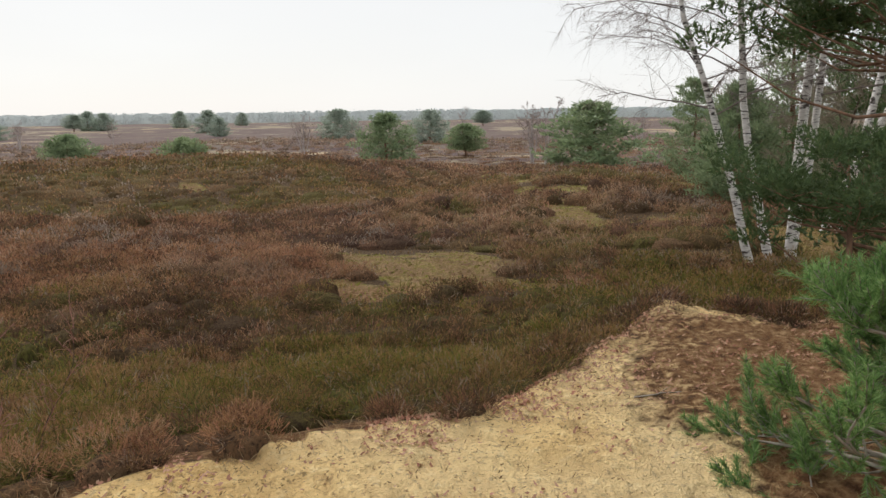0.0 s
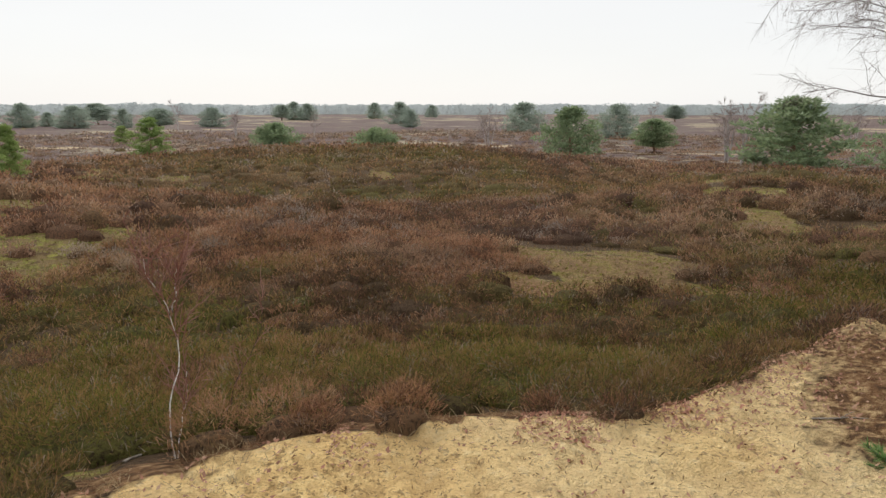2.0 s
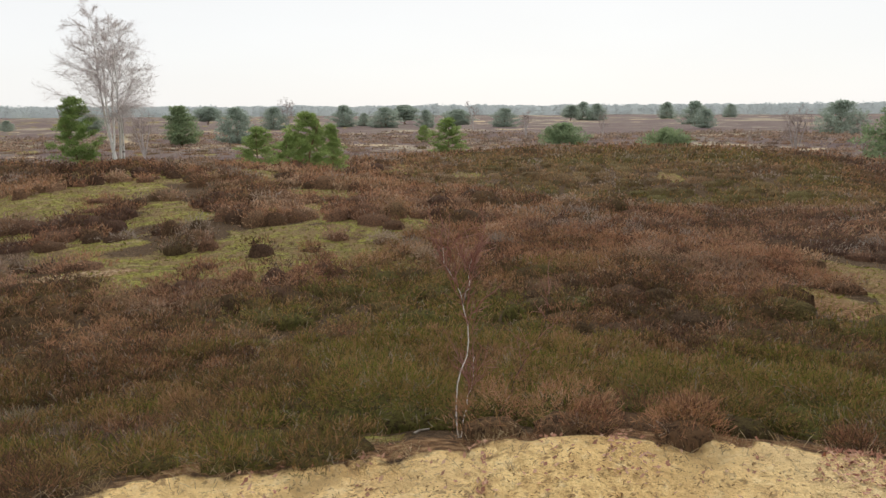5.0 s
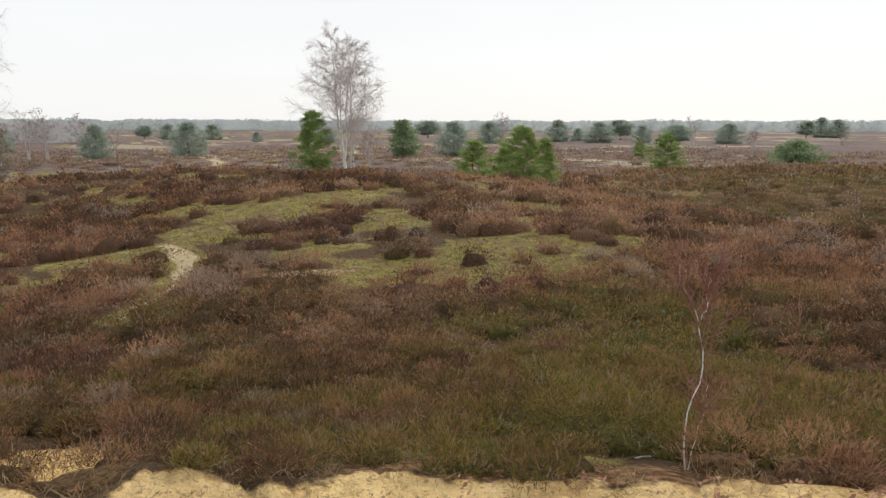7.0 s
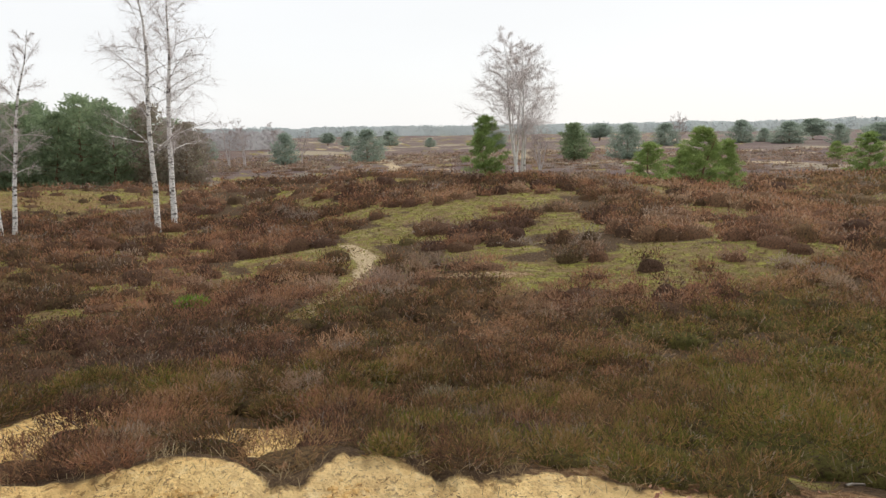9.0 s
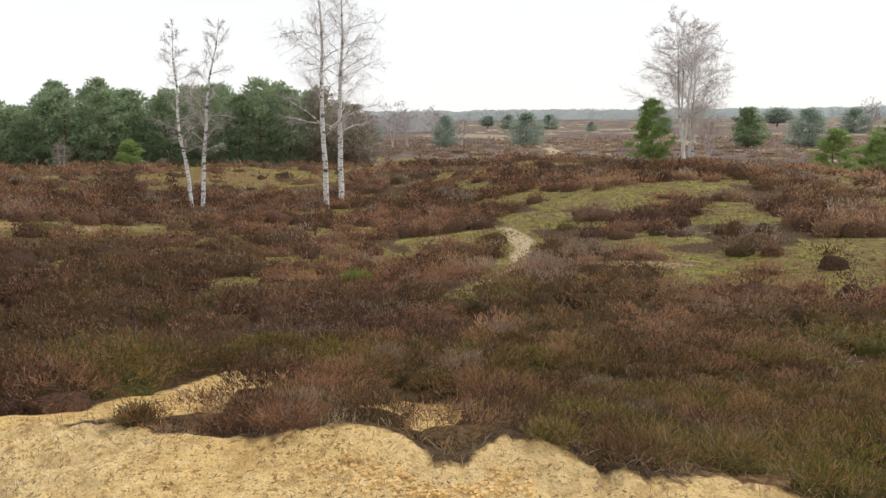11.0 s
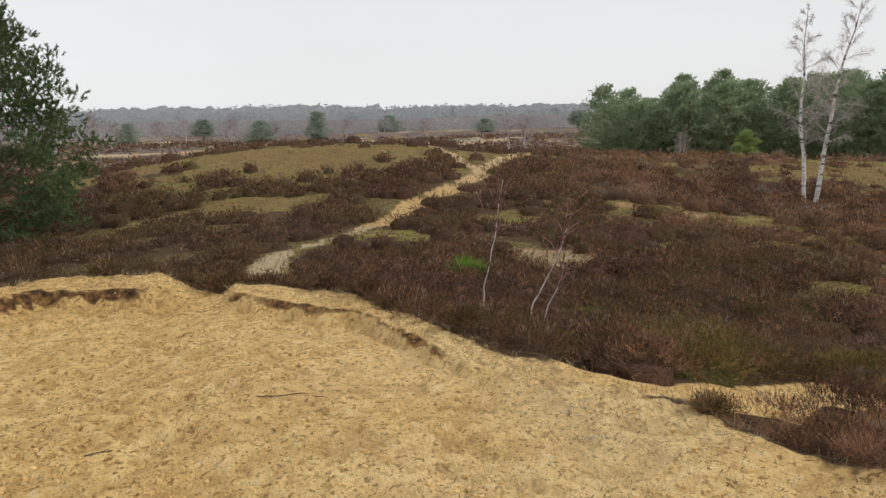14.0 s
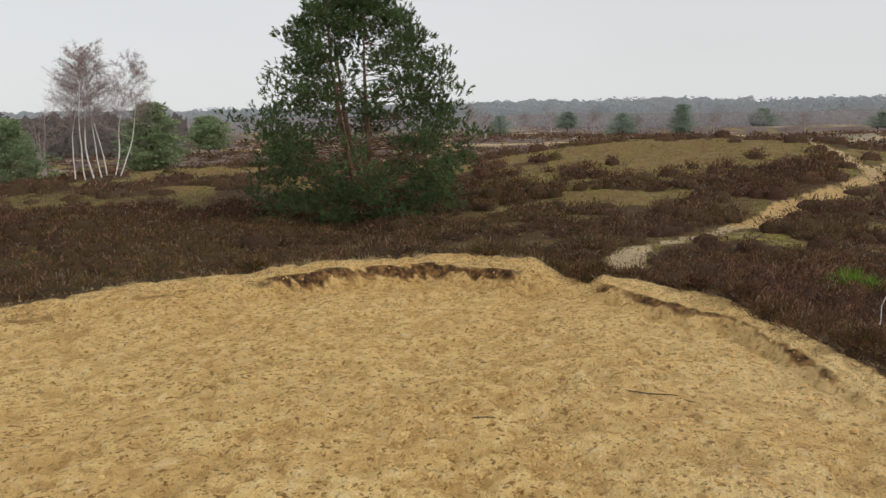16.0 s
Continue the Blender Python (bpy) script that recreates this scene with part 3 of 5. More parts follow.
class Soup:
    """Collects tubes and blades into one mesh."""

    def __init__(self):
        self.v, self.q, self.t, self.n = [], [], [], 0

    def tube(self, pts, radii, sides=5):
        pts = np.asarray(pts, float)
        d = np.gradient(pts, axis=0)
        d /= np.linalg.norm(d, axis=1)[:, None] + 1e-9
        ref = np.where(np.abs(d[:, 2:3]) > 0.9, [[1.0, 0, 0]], [[0, 0, 1.0]])
        a = np.cross(d, ref)
        a /= np.linalg.norm(a, axis=1)[:, None] + 1e-9
        b = np.cross(d, a)
        th = np.arange(sides) * 2 * np.pi / sides
        ring = pts[:, None] + np.asarray(radii)[:, None, None] * (a[:, None] * np.cos(th)[None, :, None] + b[:, None] * np.sin(th)[None, :, None])
        m = len(pts)
        i, j = np.meshgrid(np.arange(m - 1), np.arange(sides), indexing="ij")
        o = self.n
        k = o + i * sides + j
        k2 = o + i * sides + (j + 1) % sides
        self.q.append(np.stack([k, k2, k2 + sides, k + sides], -1).reshape(-1, 4))
        self.v.append(ring.reshape(-1, 3))
        self.n += m * sides

    def blades(self, base, tip, width, rng, bend=0.0):
        """Tapered blades from base to tip: a quad and a triangle each."""
        n = len(base)
        d = tip - base
        side = np.cross(d, rng.normal(size=(n, 3)))
        side /= np.linalg.norm(side, axis=1)[:, None] + 1e-9
        side *= np.broadcast_to(np.asarray(width, float).reshape(-1, 1), (n, 1)) / 2
        mid = base + d * 0.55 + np.array([0, 0, bend]) * np.linalg.norm(d, axis=1)[:, None]
        v = np.stack([base - side * 0.6, base + side * 0.6, mid + side, mid - side, tip], 1).reshape(-1, 3)
        o = self.n + np.arange(n)[:, None] * 5
        self.q.append(o + np.array([[0, 1, 2, 3]]))
        self.t.append(o + np.array([[3, 2, 4]]))
        self.v.append(v)
        self.n += 5 * n

    def slivers(self, base, tip, width, rng):
        n = len(base)
        side = np.cross(tip - base, rng.normal(size=(n, 3)))
        side /= np.linalg.norm(side, axis=1)[:, None] + 1e-9
        side *= np.broadcast_to(np.asarray(width, float).reshape(-1, 1), (n, 1)) / 2
        self.v.append(np.stack([base - side, base + side, tip], 1).reshape(-1, 3))
        self.t.append(self.n + np.arange(n)[:, None] * 3 + np.array([[0, 1, 2]]))
        self.n += 3 * n

    def mesh(self, name, mat, smooth_shade=False, attrs=()):
        faces = [np.concatenate(f) for f in (self.q, self.t) if f]
        return mesh_of(name, np.concatenate(self.v), faces, mat, smooth_shade, attrs)


def spot(az, d, sink=0.0):
    x, y = polar(az, d)
    return float(x), float(y), float(ground_z(x, y)) - sink


# ---------------------------------------------------------------- ground sheet
fine = np.arange(-36, 196.01, 0.46)
azs = np.concatenate([fine, np.arange(198, 324, 4.0)])
rs = np.concatenate([[0.25, 0.5, 0.75], np.arange(0.9, 2.5, 0.07), np.arange(2.5, 9.6, 0.06), 9.6 * 1.027 ** np.arange(1, 70), 60.5 * 1.045 ** np.arange(0, 97)])
A, Rr = np.meshgrid(azs, rs, indexing="ij")
gx, gy = polar(A.ravel(), Rr.ravel())
gz = ground_z(gx, gy)
masks, _ = covers(gx, gy)
na, nr = len(azs), len(rs)
i, j = np.meshgrid(np.arange(na), np.arange(nr - 1), indexing="ij")
k0 = i * nr + j
k1 = ((i + 1) % na) * nr + j
quads = np.stack([k0, k0 + 1, k1 + 1, k1], -1).reshape(-1, 4)
verts = np.concatenate([np.stack([gx, gy, gz], 1), [[0, 0, float(np.mean(gz[:: nr]))]]])
ci = len(verts) - 1
fan = np.stack([np.full(na, ci), np.arange(na) * nr, ((np.arange(na) + 1) % na) * nr], -1)
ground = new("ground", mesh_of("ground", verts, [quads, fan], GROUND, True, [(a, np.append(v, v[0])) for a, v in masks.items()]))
tagged(ground, "heathland ground with yellow sand, mossy patches and brown plain", "ground", kind="structure")


# ---------------------------------------------------------------- heather
def bush_places(rng, r1, r2, gap, az1, az2):
    """Jittered net of bush centres between two distances from the standpoint."""
    k = int(r2 / gap) + 2
    i, j = np.meshgrid(np.arange(-k, k + 1), np.arange(-k, k + 1), indexing="ij")
    x = (i + 0.5 * (j % 2)).ravel() * gap + rng.uniform(-0.36, 0.36, i.size) * gap
    y = j.ravel() * gap * 0.866 + rng.uniform(-0.36, 0.36, i.size) * gap
    r, az = around(x, y)
    ok = (r > r1) & (r < r2) & (az > az1) & (az < az2)
    return x[ok], y[ok], r[ok], az[ok]


def heather_hue(rng, x, y, r, az):
    """Tint from dark to pale, share of green and share of grey (dead sprigs, far haze) of every bush."""
    n = len(x)
    tint = np.clip(0.29 + 0.30 * lattice(x / 5, y / 5, 73) + 0.36 * lattice(x / 1.1, y / 1.1, 74) + rng.normal(0, 0.22, n), 0.06, 1)
    olive = (1 - smooth(7.0, 16, r + 4 * lattice(x / 3, y / 3, 75))) * (1 - 0.40 * smooth(48, 80, az)) * (1 - 0.75 * smooth(112, 130, az))
    olive = np.maximum(olive, (1 - smooth(12, 50, r)) * (1 - smooth(-2, 20, az + 6 * lattice(x / 4, y / 4, 79))) * 0.85)
    olive = 0.66 * olive + 0.20 * (1 - smooth(16, 34, az)) * (1 - smooth(9, 15, r)) + 0.36 * lattice(x / 0.9, y / 0.9, 76) + 0.22 * lattice(x / 2.6, y / 2.6, 82) + rng.normal(0, 0.14, n)
    olive = smooth(0.22, 0.95, olive)
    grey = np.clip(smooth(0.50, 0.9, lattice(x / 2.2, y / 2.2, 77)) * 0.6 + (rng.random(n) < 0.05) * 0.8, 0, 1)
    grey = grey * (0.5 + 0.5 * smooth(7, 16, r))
    # grey that grows with distance: haze put into the heather colour
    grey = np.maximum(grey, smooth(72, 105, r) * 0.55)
    # heather past bearing 91 takes a darker tint
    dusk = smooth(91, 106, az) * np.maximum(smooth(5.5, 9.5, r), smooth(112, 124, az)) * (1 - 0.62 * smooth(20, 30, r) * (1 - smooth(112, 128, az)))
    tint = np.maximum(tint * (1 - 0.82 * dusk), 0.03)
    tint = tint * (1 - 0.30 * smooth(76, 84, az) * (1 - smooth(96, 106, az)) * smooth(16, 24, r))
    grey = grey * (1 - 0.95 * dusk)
    old = smooth(34, 42, r) * (1 - smooth(66, 76, r)) * (1 - smooth(42, 52, az))
    tint, olive = np.maximum(tint * (1 - 0.12 * old), 0.05), np.maximum(olive, old * (0.42 + 0.25 * lattice(x / 3, y / 3, 84)))
    grey = np.maximum(grey, 0.10 * (1 - smooth(12, 34, az)) * smooth(11, 20, r) * (1 - old))
    # shaded side of the near slope: shade put into a darker heather tint
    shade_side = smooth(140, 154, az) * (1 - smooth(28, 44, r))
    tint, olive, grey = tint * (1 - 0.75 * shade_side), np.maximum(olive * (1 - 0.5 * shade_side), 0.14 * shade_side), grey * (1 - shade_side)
    olive = np.clip(olive + 0.08 + 0.2 * lattice(x / 1.9, y / 1.9, 83), 0, 1)
    close = (1 - smooth(11, 20, r)) * (1 - smooth(56, 80, az))
    tint, grey = tint * (1 - 0.32 * close), grey * (1 - 0.85 * close)
    olive = np.clip(olive + 0.20 * close * (0.6 + lattice(x / 1.3, y / 1.3, 86)), 0, 1)
    return np.stack([tint, olive, grey], 1)


def heather(name, label, r1, r2, gap, tufts, blades, size, high, seed, width, core=1.0, az1=-34.0, az2=194.0, sides=7):
    """Heather bushes: a woody inner body and tufts of sprigs that stand off its dome."""
    rng = np.random.default_rng(seed)
    x, y, r, az = bush_places(rng, r1, r2, gap, az1, az2)
    _, bare = covers(x, y)
    s = r - rim(az)
    n = len(x)
    clump = 0.5 + 0.55 * lattice(x / 1.7, y / 1.7, 71) + 0.35 * lattice(x / 0.8, y / 0.8, 72)
    open_zone = smooth(40, 55, az) * smooth(10, 15, r) * (1 - smooth(70, 100, r)) * (1 - 0.40 * smooth(86, 98, az))
    open_zone = np.maximum(open_zone, (1 - smooth(6, 12, az)) * smooth(-14, -8, az) * smooth(22, 28, r) * (1 - smooth(50, 58, r)))
    island = (lattice(x / 1.5, y / 1.5, 78) + 0.25 * lattice(x / 0.6, y / 0.6, 80) > 0.30) & (r > 11) & (az > 34) & (az < 124) & (near_line(x, y, TRACK, 1.2) < 0.3)
    keep = (rng.random(n) > np.where(island, bare * 0.30, bare * 1.02)) & (s > np.where(az < 66, -0.10, 0.05))
    keep &= rng.random(n) < (1 - open_zone) * np.clip(0.86 + 0.4 * clump + 0.3 * smooth(34, 40, r) * (1 - smooth(40, 50, az)), 0, 1) + open_zone * smooth(0.30, 0.62, clump)
    x, y, r, az, clump, s = x[keep], y[keep], r[keep], az[keep], clump[keep], s[keep]
    n = len(x)
    rad = size * (1 + 0.25 * smooth(34, 40, r) * (1 - smooth(75, 85, r)) * (1 - smooth(40, 50, az))) * rng.uniform(0.62, 1.40, n) * (0.8 + 0.3 * np.clip(clump, 0, 1)) * (0.50 + 0.50 * smooth(0.05, 0.55, s))
    tall = high * (1.0 + 0.45 * lattice(x / 2.3, y / 2.3, 85)) * rng.uniform(0.55, 1.36, n) * (0.45 + 0.82 * np.clip(clump, 0, 1.1)) * (0.50 + 0.50 * smooth(0.05, 1.1, s))
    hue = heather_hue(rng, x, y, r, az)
    fringe = (1 - smooth(0.30, 0.75, s)) * (1 - smooth(40, 62, az))
    hue[:, 0] = np.clip(hue[:, 0] + 0.05 * fringe, 0, 1)
    hue[:, 1] *= 1 - 0.8 * fringe
    gz0 = ground_z(x, y)
    # tufts on the dome
    idx = np.repeat(np.arange(n), tufts)
    m = len(idx)
    th, q = rng.uniform(0, 2 * np.pi, m), np.sqrt(rng.random(m)) * 1.02
    rise = np.sqrt(np.clip(1.04 - q * q, 0.02, 1))
    lobe = 1 + 0.20 * np.sin(3 * th + idx * 1.7) * q
    tall_t = tall[idx] * (1 + 0.16 * np.sin(2 * th + idx * 2.3) * q) * rng.uniform(0.80, 1.12, m)
    cx, cy = x[idx] + rad[idx] * q * lobe * np.cos(th), y[idx] + rad[idx] * q * lobe * np.sin(th)
    cz = 0.5 * gz0[idx] + 0.5 * ground_z(cx, cy) + tall_t * rise * 0.74
    axis = unit(np.stack([np.cos(th) * q * 0.75, np.sin(th) * q * 0.75, 0.55 + 0.6 * rise], 1) + rng.normal(0, 0.22, (m, 3)))
    tone = hue[idx] + np.stack([rng.normal(0, 0.15, m), rng.normal(0, 0.16, m), np.where(rng.random(m) < 0.05, 0.6, 0.0)], 1)
    tone = np.clip(tone, 0.0, 1.0)
    # sprigs of every tuft
    jdx = np.repeat(np.arange(m), blades)
    k = len(jdx)
    rr = r[idx[jdx]]
    spread = np.interp(rr, (4, 10, 20, 60, 200), (0.026, 0.045, 0.085, 0.20, 0.6))
    length = np.interp(rr, (4, 10, 20, 60, 200), (0.062, 0.082, 0.125, 0.23, 0.5))
    base = np.stack([cx[jdx], cy[jdx], cz[jdx]], 1) + rng.normal(0, 1, (k, 3)) * spread[:, None] * np.array([1, 1, 0.5])
    way = unit(axis[jdx] + rng.normal(0, 0.48, (k, 3)))
    tip = base + way * (length * rng.uniform(0.45, 1.35, k))[:, None]
    wide = np.maximum(0.0045, width * rr) * rng.uniform(0.6, 1.4, k)
    flip = (rng.random(k) < 0.5)[:, None]
    sp = Soup()
    sp.slivers(np.where(flip, tip, base), np.where(flip, base, tip), wide, rng)
    # woody body of every bush
    ring = np.arange(sides) * 2 * np.pi / sides
    parts = []
    rows = ((0.86, 0.0), (0.76, 0.38), (0.44, 0.60)) if sides > 4 else ((0.86, 0.0), (0.62, 0.50))
    for f, g in rows:
        ro = rad[:, None] * f * rng.uniform(0.72, 1.1, (n, sides))
        vx, vy = x[:, None] + ro * np.cos(ring), y[:, None] + ro * np.sin(ring)
        vz = 0.5 * gz0[:, None] + 0.5 * ground_z(vx, vy) + tall[:, None] * core * g * rng.uniform(0.75, 1.1, (n, sides)) - (0.06 if g == 0 else 0)
        parts.append(np.stack([vx, vy, vz], -1))
    top = np.stack([x, y, gz0 + tall * core * 0.68], 1)[:, None]
    body = Soup()
    body.v.append(np.concatenate([*parts, top], 1).reshape(-1, 3))
    last = (len(rows) - 1) * sides
    mv = last + sides + 1
    o = np.arange(n)[:, None] * mv
    for a in range(sides):
        b = (a + 1) % sides
        body.q += [o + np.array([[k + a, k + b, k + sides + b, k + sides + a]]) for k in range(0, last, sides)]
        body.t.append(o + np.array([[last + a, last + b, last + sides]]))
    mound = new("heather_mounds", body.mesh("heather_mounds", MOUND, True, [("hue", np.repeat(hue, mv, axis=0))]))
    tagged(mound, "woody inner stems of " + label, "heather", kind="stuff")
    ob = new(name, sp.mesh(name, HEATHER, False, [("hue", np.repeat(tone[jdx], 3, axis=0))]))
    return tagged(ob, label, "heather", kind="stuff")


heather("heather_by_the_sand", "olive and rusty winter heather beside the sand", 3.2, 8.4, 0.42, 112, 8, 0.30, 0.31, 1, 0.0012, 0.45)
heather("heather_on_the_slope", "reddish brown winter heather on the near slope", 8.4, 19, 0.58, 44, 6, 0.40, 0.36, 2, 0.0012, 0.8)
heather("heather_on_the_dunes", "brown winter heather bushes over the dunes", 19, 44, 0.80, 23, 5, 0.54, 0.42, 3, 0.0012)
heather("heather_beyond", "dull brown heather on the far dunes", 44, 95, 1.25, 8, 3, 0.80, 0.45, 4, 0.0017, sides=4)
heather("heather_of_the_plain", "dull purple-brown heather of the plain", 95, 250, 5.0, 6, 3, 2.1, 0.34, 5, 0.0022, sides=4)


# ---------------------------------------------------------------- trees
def bent(p, d, length, steps, rng, wobble=0.15, lift=0.0):
    """A wavering line from p along d."""
    pts = [np.array(p, float)]
    d = unit(np.array(d, float))
    for _ in range(steps):
        d = unit(d + rng.normal(0, wobble, 3) + np.array([0, 0, lift]))
        pts.append(pts[-1] + d * length / steps)
    return np.array(pts)


def crown_width(g, shape):
    """Half width of a crown, 0 to 1, at the share g of its height; shape: where it is widest."""
    if g < shape:
        return 0.70 + 0.30 * math.sin(g / shape * math.pi / 2)
    return max(0.10, (1 - ((g - shape) / (1.02 - shape)) ** 2) ** 0.62)


def pine_meshes(h, w, seed, pads=90, leaves=26, leaf=0.42, leaf_w=0.11, low=0.12, shape=0.3, needles=None, stems=1, trunk_r=None, puff=0.6, hollow=0.0, gap=None, sides=3, uneven=0.62, brush=0, splay=0.16, parted=None):
    """Trunk, branch frame and crown of a pine of height h and crown width w, as three meshes: upturned boughs that bear flat pads of needles."""
    rng = np.random.default_rng(seed)
    trunk, wood, crown = Soup(), Soup(), Soup()
    r0 = trunk_r or 0.016 * h + 0.02
    lines = []
    for stem in range(stems):
        turn = stem * 2.2 + 0.4
        lean = (0, 0) if stems == 1 else (math.cos(turn) * splay, math.sin(turn) * splay)
        tp = bent((lean[0] * 0.6, lean[1] * 0.6, -0.15), (lean[0], lean[1], 1), h * (0.93 if stem == 0 else 0.86), 8, rng, 0.05, 0.03)
        trunk.tube(tp, r0 * np.linspace(1.15, 0.12, len(tp)), 7)
        wood.tube(tp, r0 * np.linspace(0.6, 0.06, len(tp)), 3)
        lines.append(tp)
    bulge = rng.uniform(uneven, 1.12, (8, 7))
    boughs = max(9, pads // 3)
    for c in range(boughs):
        g = (c + rng.random()) / boughs
        az = c * 2.3999 + rng.uniform(-0.35, 0.35)
        reach = max(0.05 * w, w / 2 * crown_width(g, shape) * bulge[int(g * 7.99), int((az % 6.2832) / 6.2832 * 6.99)] * rng.uniform(0.86, 1.05) - 0.3 * puff)
        zt = h * (low + (1 - low) * g) - puff * 0.35
        tip = np.array([math.cos(az) * reach, math.sin(az) * reach, zt])
        if gap and gap[0] < zt < gap[1]:
            continue
        if parted is not None and 0.30 < g < 0.86 and abs(math.sin(az - parted)) < 0.42 and rng.random() < 0.58:
            continue
        zf = min(max(0.06 * h, zt - reach * rng.uniform(0.15, 0.42)), 0.9 * h)
        tp = min(lines, key=lambda q: np.hypot(*(q[np.abs(q[:, 2] - zf).argmin(), :2] - tip[:2])))
        p = np.array([np.interp(zf, tp[:, 2], tp[:, q]) for q in range(3)])
        u = np.array([0, 0.35, 0.7, 1.0])
        lp = p + (tip - p) * u[:, None]
        lp[1:3] += rng.normal(0, 0.05, (2, 3)) * reach
        lp[:, 2] -= 0.10 * reach * np.sin(u * math.pi)
        rb = r0 * (1.05 - 0.7 * g)
        wood.tube(lp, rb * np.array([0.26, 0.19, 0.12, 0.05]), sides)
        for at in (1.0, rng.uniform(0.68, 0.86), rng.uniform(0.40, 0.62)):
            if hollow and at < 0.66 and rng.random() < hollow:
                continue
            cp = np.array([np.interp(at, u, lp[:, q]) for q in range(3)])
            aside = rng.normal(0, 0.20, 2) * reach * (1.1 - 0.7 * at)
            tw = cp.copy()
            cp[:2] += aside
            cp[2] += puff * 0.15
            if gap and gap[0] < cp[2] < gap[1]:
                continue
            wood.tube([tw, cp], rb * np.array([0.07, 0.03]), 3)
            size = puff * rng.uniform(0.72, 1.22) * (0.7 + 0.3 * crown_width(g, shape))
            flat = np.array([0.66, 0.66, 0.30]) * size
            if brush:
                each = max(3, leaves // brush)
                b0 = cp + unit(rng.normal(0, 1, (brush, 3))) * rng.random((brush, 1)) ** 0.4 * flat
                d0 = unit((b0 - cp) * np.array([1, 1, 1.0]) / size + np.array([0, 0, 0.40]) + rng.normal(0, 0.2, (brush, 3)))
                k = np.repeat(np.arange(brush), each)
                n = len(k)
                b = b0[k] + d0[k] * rng.uniform(0, 1.5 * leaf, (n, 1))
                d = unit(d0[k] * 0.8 + rng.normal(0, 0.45, (n, 3)))
            else:
                n = leaves
                b = cp + unit(rng.normal(0, 1, (n, 3))) * rng.random((n, 1)) ** 0.4 * flat
                d = unit((b - cp) / size + np.array([0, 0, 0.42]) + rng.normal(0, 0.28, (n, 3)))
            crown.slivers(b, b + d * leaf * rng.uniform(0.6, 1.25, (n, 1)), leaf_w * rng.uniform(0.7, 1.3, n), rng)
    return trunk.mesh("trunk", PINE_BARK, True), wood.mesh("branch_frame", PINE_BARK, True), crown.mesh("crown", needles or NEEDLES)


def tree(name, label, category, where, meshes, names=("trunk", "branch_frame", "crown"), group="", turn=0.0, scale=(1, 1, 1)):
    e = new(name)
    e.matrix_basis = Matrix.Translation(where) @ Matrix.Rotation(turn, 4, "Z") @ Matrix.Diagonal((*scale, 1))
    tagged(e, label, category, group)
    for n, me in zip(names, meshes):
        part(n, me, e)
    return e


def twist(e, az, d, scale, turn, sink=0.05):
    """A copy of tree e elsewhere, scaled and turned."""
    loc = Matrix.Translation(spot(az, d, sink)) @ Matrix.Rotation(turn, 4, "Z")
    made = copy_thing(e, loc)
    made.matrix_basis = loc @ Matrix.Diagonal((*scale, 1))
    return made


def birch_meshes(stems, seed, limbs=16, twigs=9, fine=7, spread=0.55, droop=0.10, twig_r=0.006, bark=None, twig_mat=None, low=0.25, reach=0.30, bend=0.05):
    """Trunk and twig meshes of a bare birch. stems: (foot x, foot y, lean x, lean y, height, radius) each."""
    rng = np.random.default_rng(seed)
    trunk, crown = Soup(), Soup()
    for fx, fy, lx, ly, h, r0 in stems:
        tp = bent((fx, fy, -0.15), (lx, ly, 1), h * 0.55, 6, rng, bend, 0.06)
        tp = np.concatenate([tp, bent(tp[-1], tp[-1] - tp[-2], h * 0.45, 6, rng, bend + 0.03, 0.08)[1:]])
        rad = r0 * np.linspace(1, 0, len(tp)) ** 0.8 + 0.004
        trunk.tube(tp, rad, 7)
        for a in range(limbs):
            f = low + (0.98 - low) * ((a + rng.random()) / limbs)
            p = np.array([np.interp(f * (len(tp) - 1), np.arange(len(tp)), tp[:, c]) for c in range(3)])
            az = a * 2.4 + rng.uniform(-0.5, 0.5)
            ln = h * reach * (1.05 - f) ** 0.55 * rng.uniform(0.6, 1.15)
            rise = rng.uniform(0.7, 1.5) if f > 0.4 else rng.uniform(0.5, 1.2)
            lp = bent(p, (math.cos(az) * spread * 2.4, math.sin(az) * spread * 2.4, rise), ln, 4, rng, 0.16, 0.03 - 0.5 * droop)
            lr = r0 * 0.25 * (1.1 - f)
            (trunk if lr > 0.022 else crown).tube(lp, np.linspace(lr, lr * 0.25, 5) + twig_r * 0.5, 4)
            for b in range(twigs):
                at = 0.25 + 0.75 * (b + rng.random()) / twigs
                tp2 = np.array([np.interp(at * 4, np.arange(5), lp[:, c]) for c in range(3)])
                d2 = unit(lp[-1] - lp[0]) + rng.normal(0, 0.55, 3)
                l2 = ln * rng.uniform(0.3, 0.6) * (1.15 - 0.5 * at)
                t2 = bent(tp2, d2, l2, 3, rng, 0.18, -droop * 0.3)
                crown.tube(t2, np.linspace(twig_r * 1.5, twig_r * 0.8, 4), 3)
                k = fine * 3
                at3 = rng.uniform(0.0, 3.0, k)
                base = np.stack([np.interp(at3, np.arange(4), t2[:, c]) for c in range(3)], 1)
                d3 = unit(unit(d2) * 0.7 + rng.normal(0, 0.75, (k, 3)) + np.array([0, 0, -droop * 3]))
                crown.slivers(base, base + d3 * l2 * rng.uniform(0.3, 0.85, (k, 1)), twig_r * 1.5, rng)
    return trunk.mesh("trunk", bark or BIRCH_BARK, True), crown.mesh("twigs", twig_mat or TWIGS)


rnd = random.Random(7)
BNAMES = ("trunk", "twig_crown")

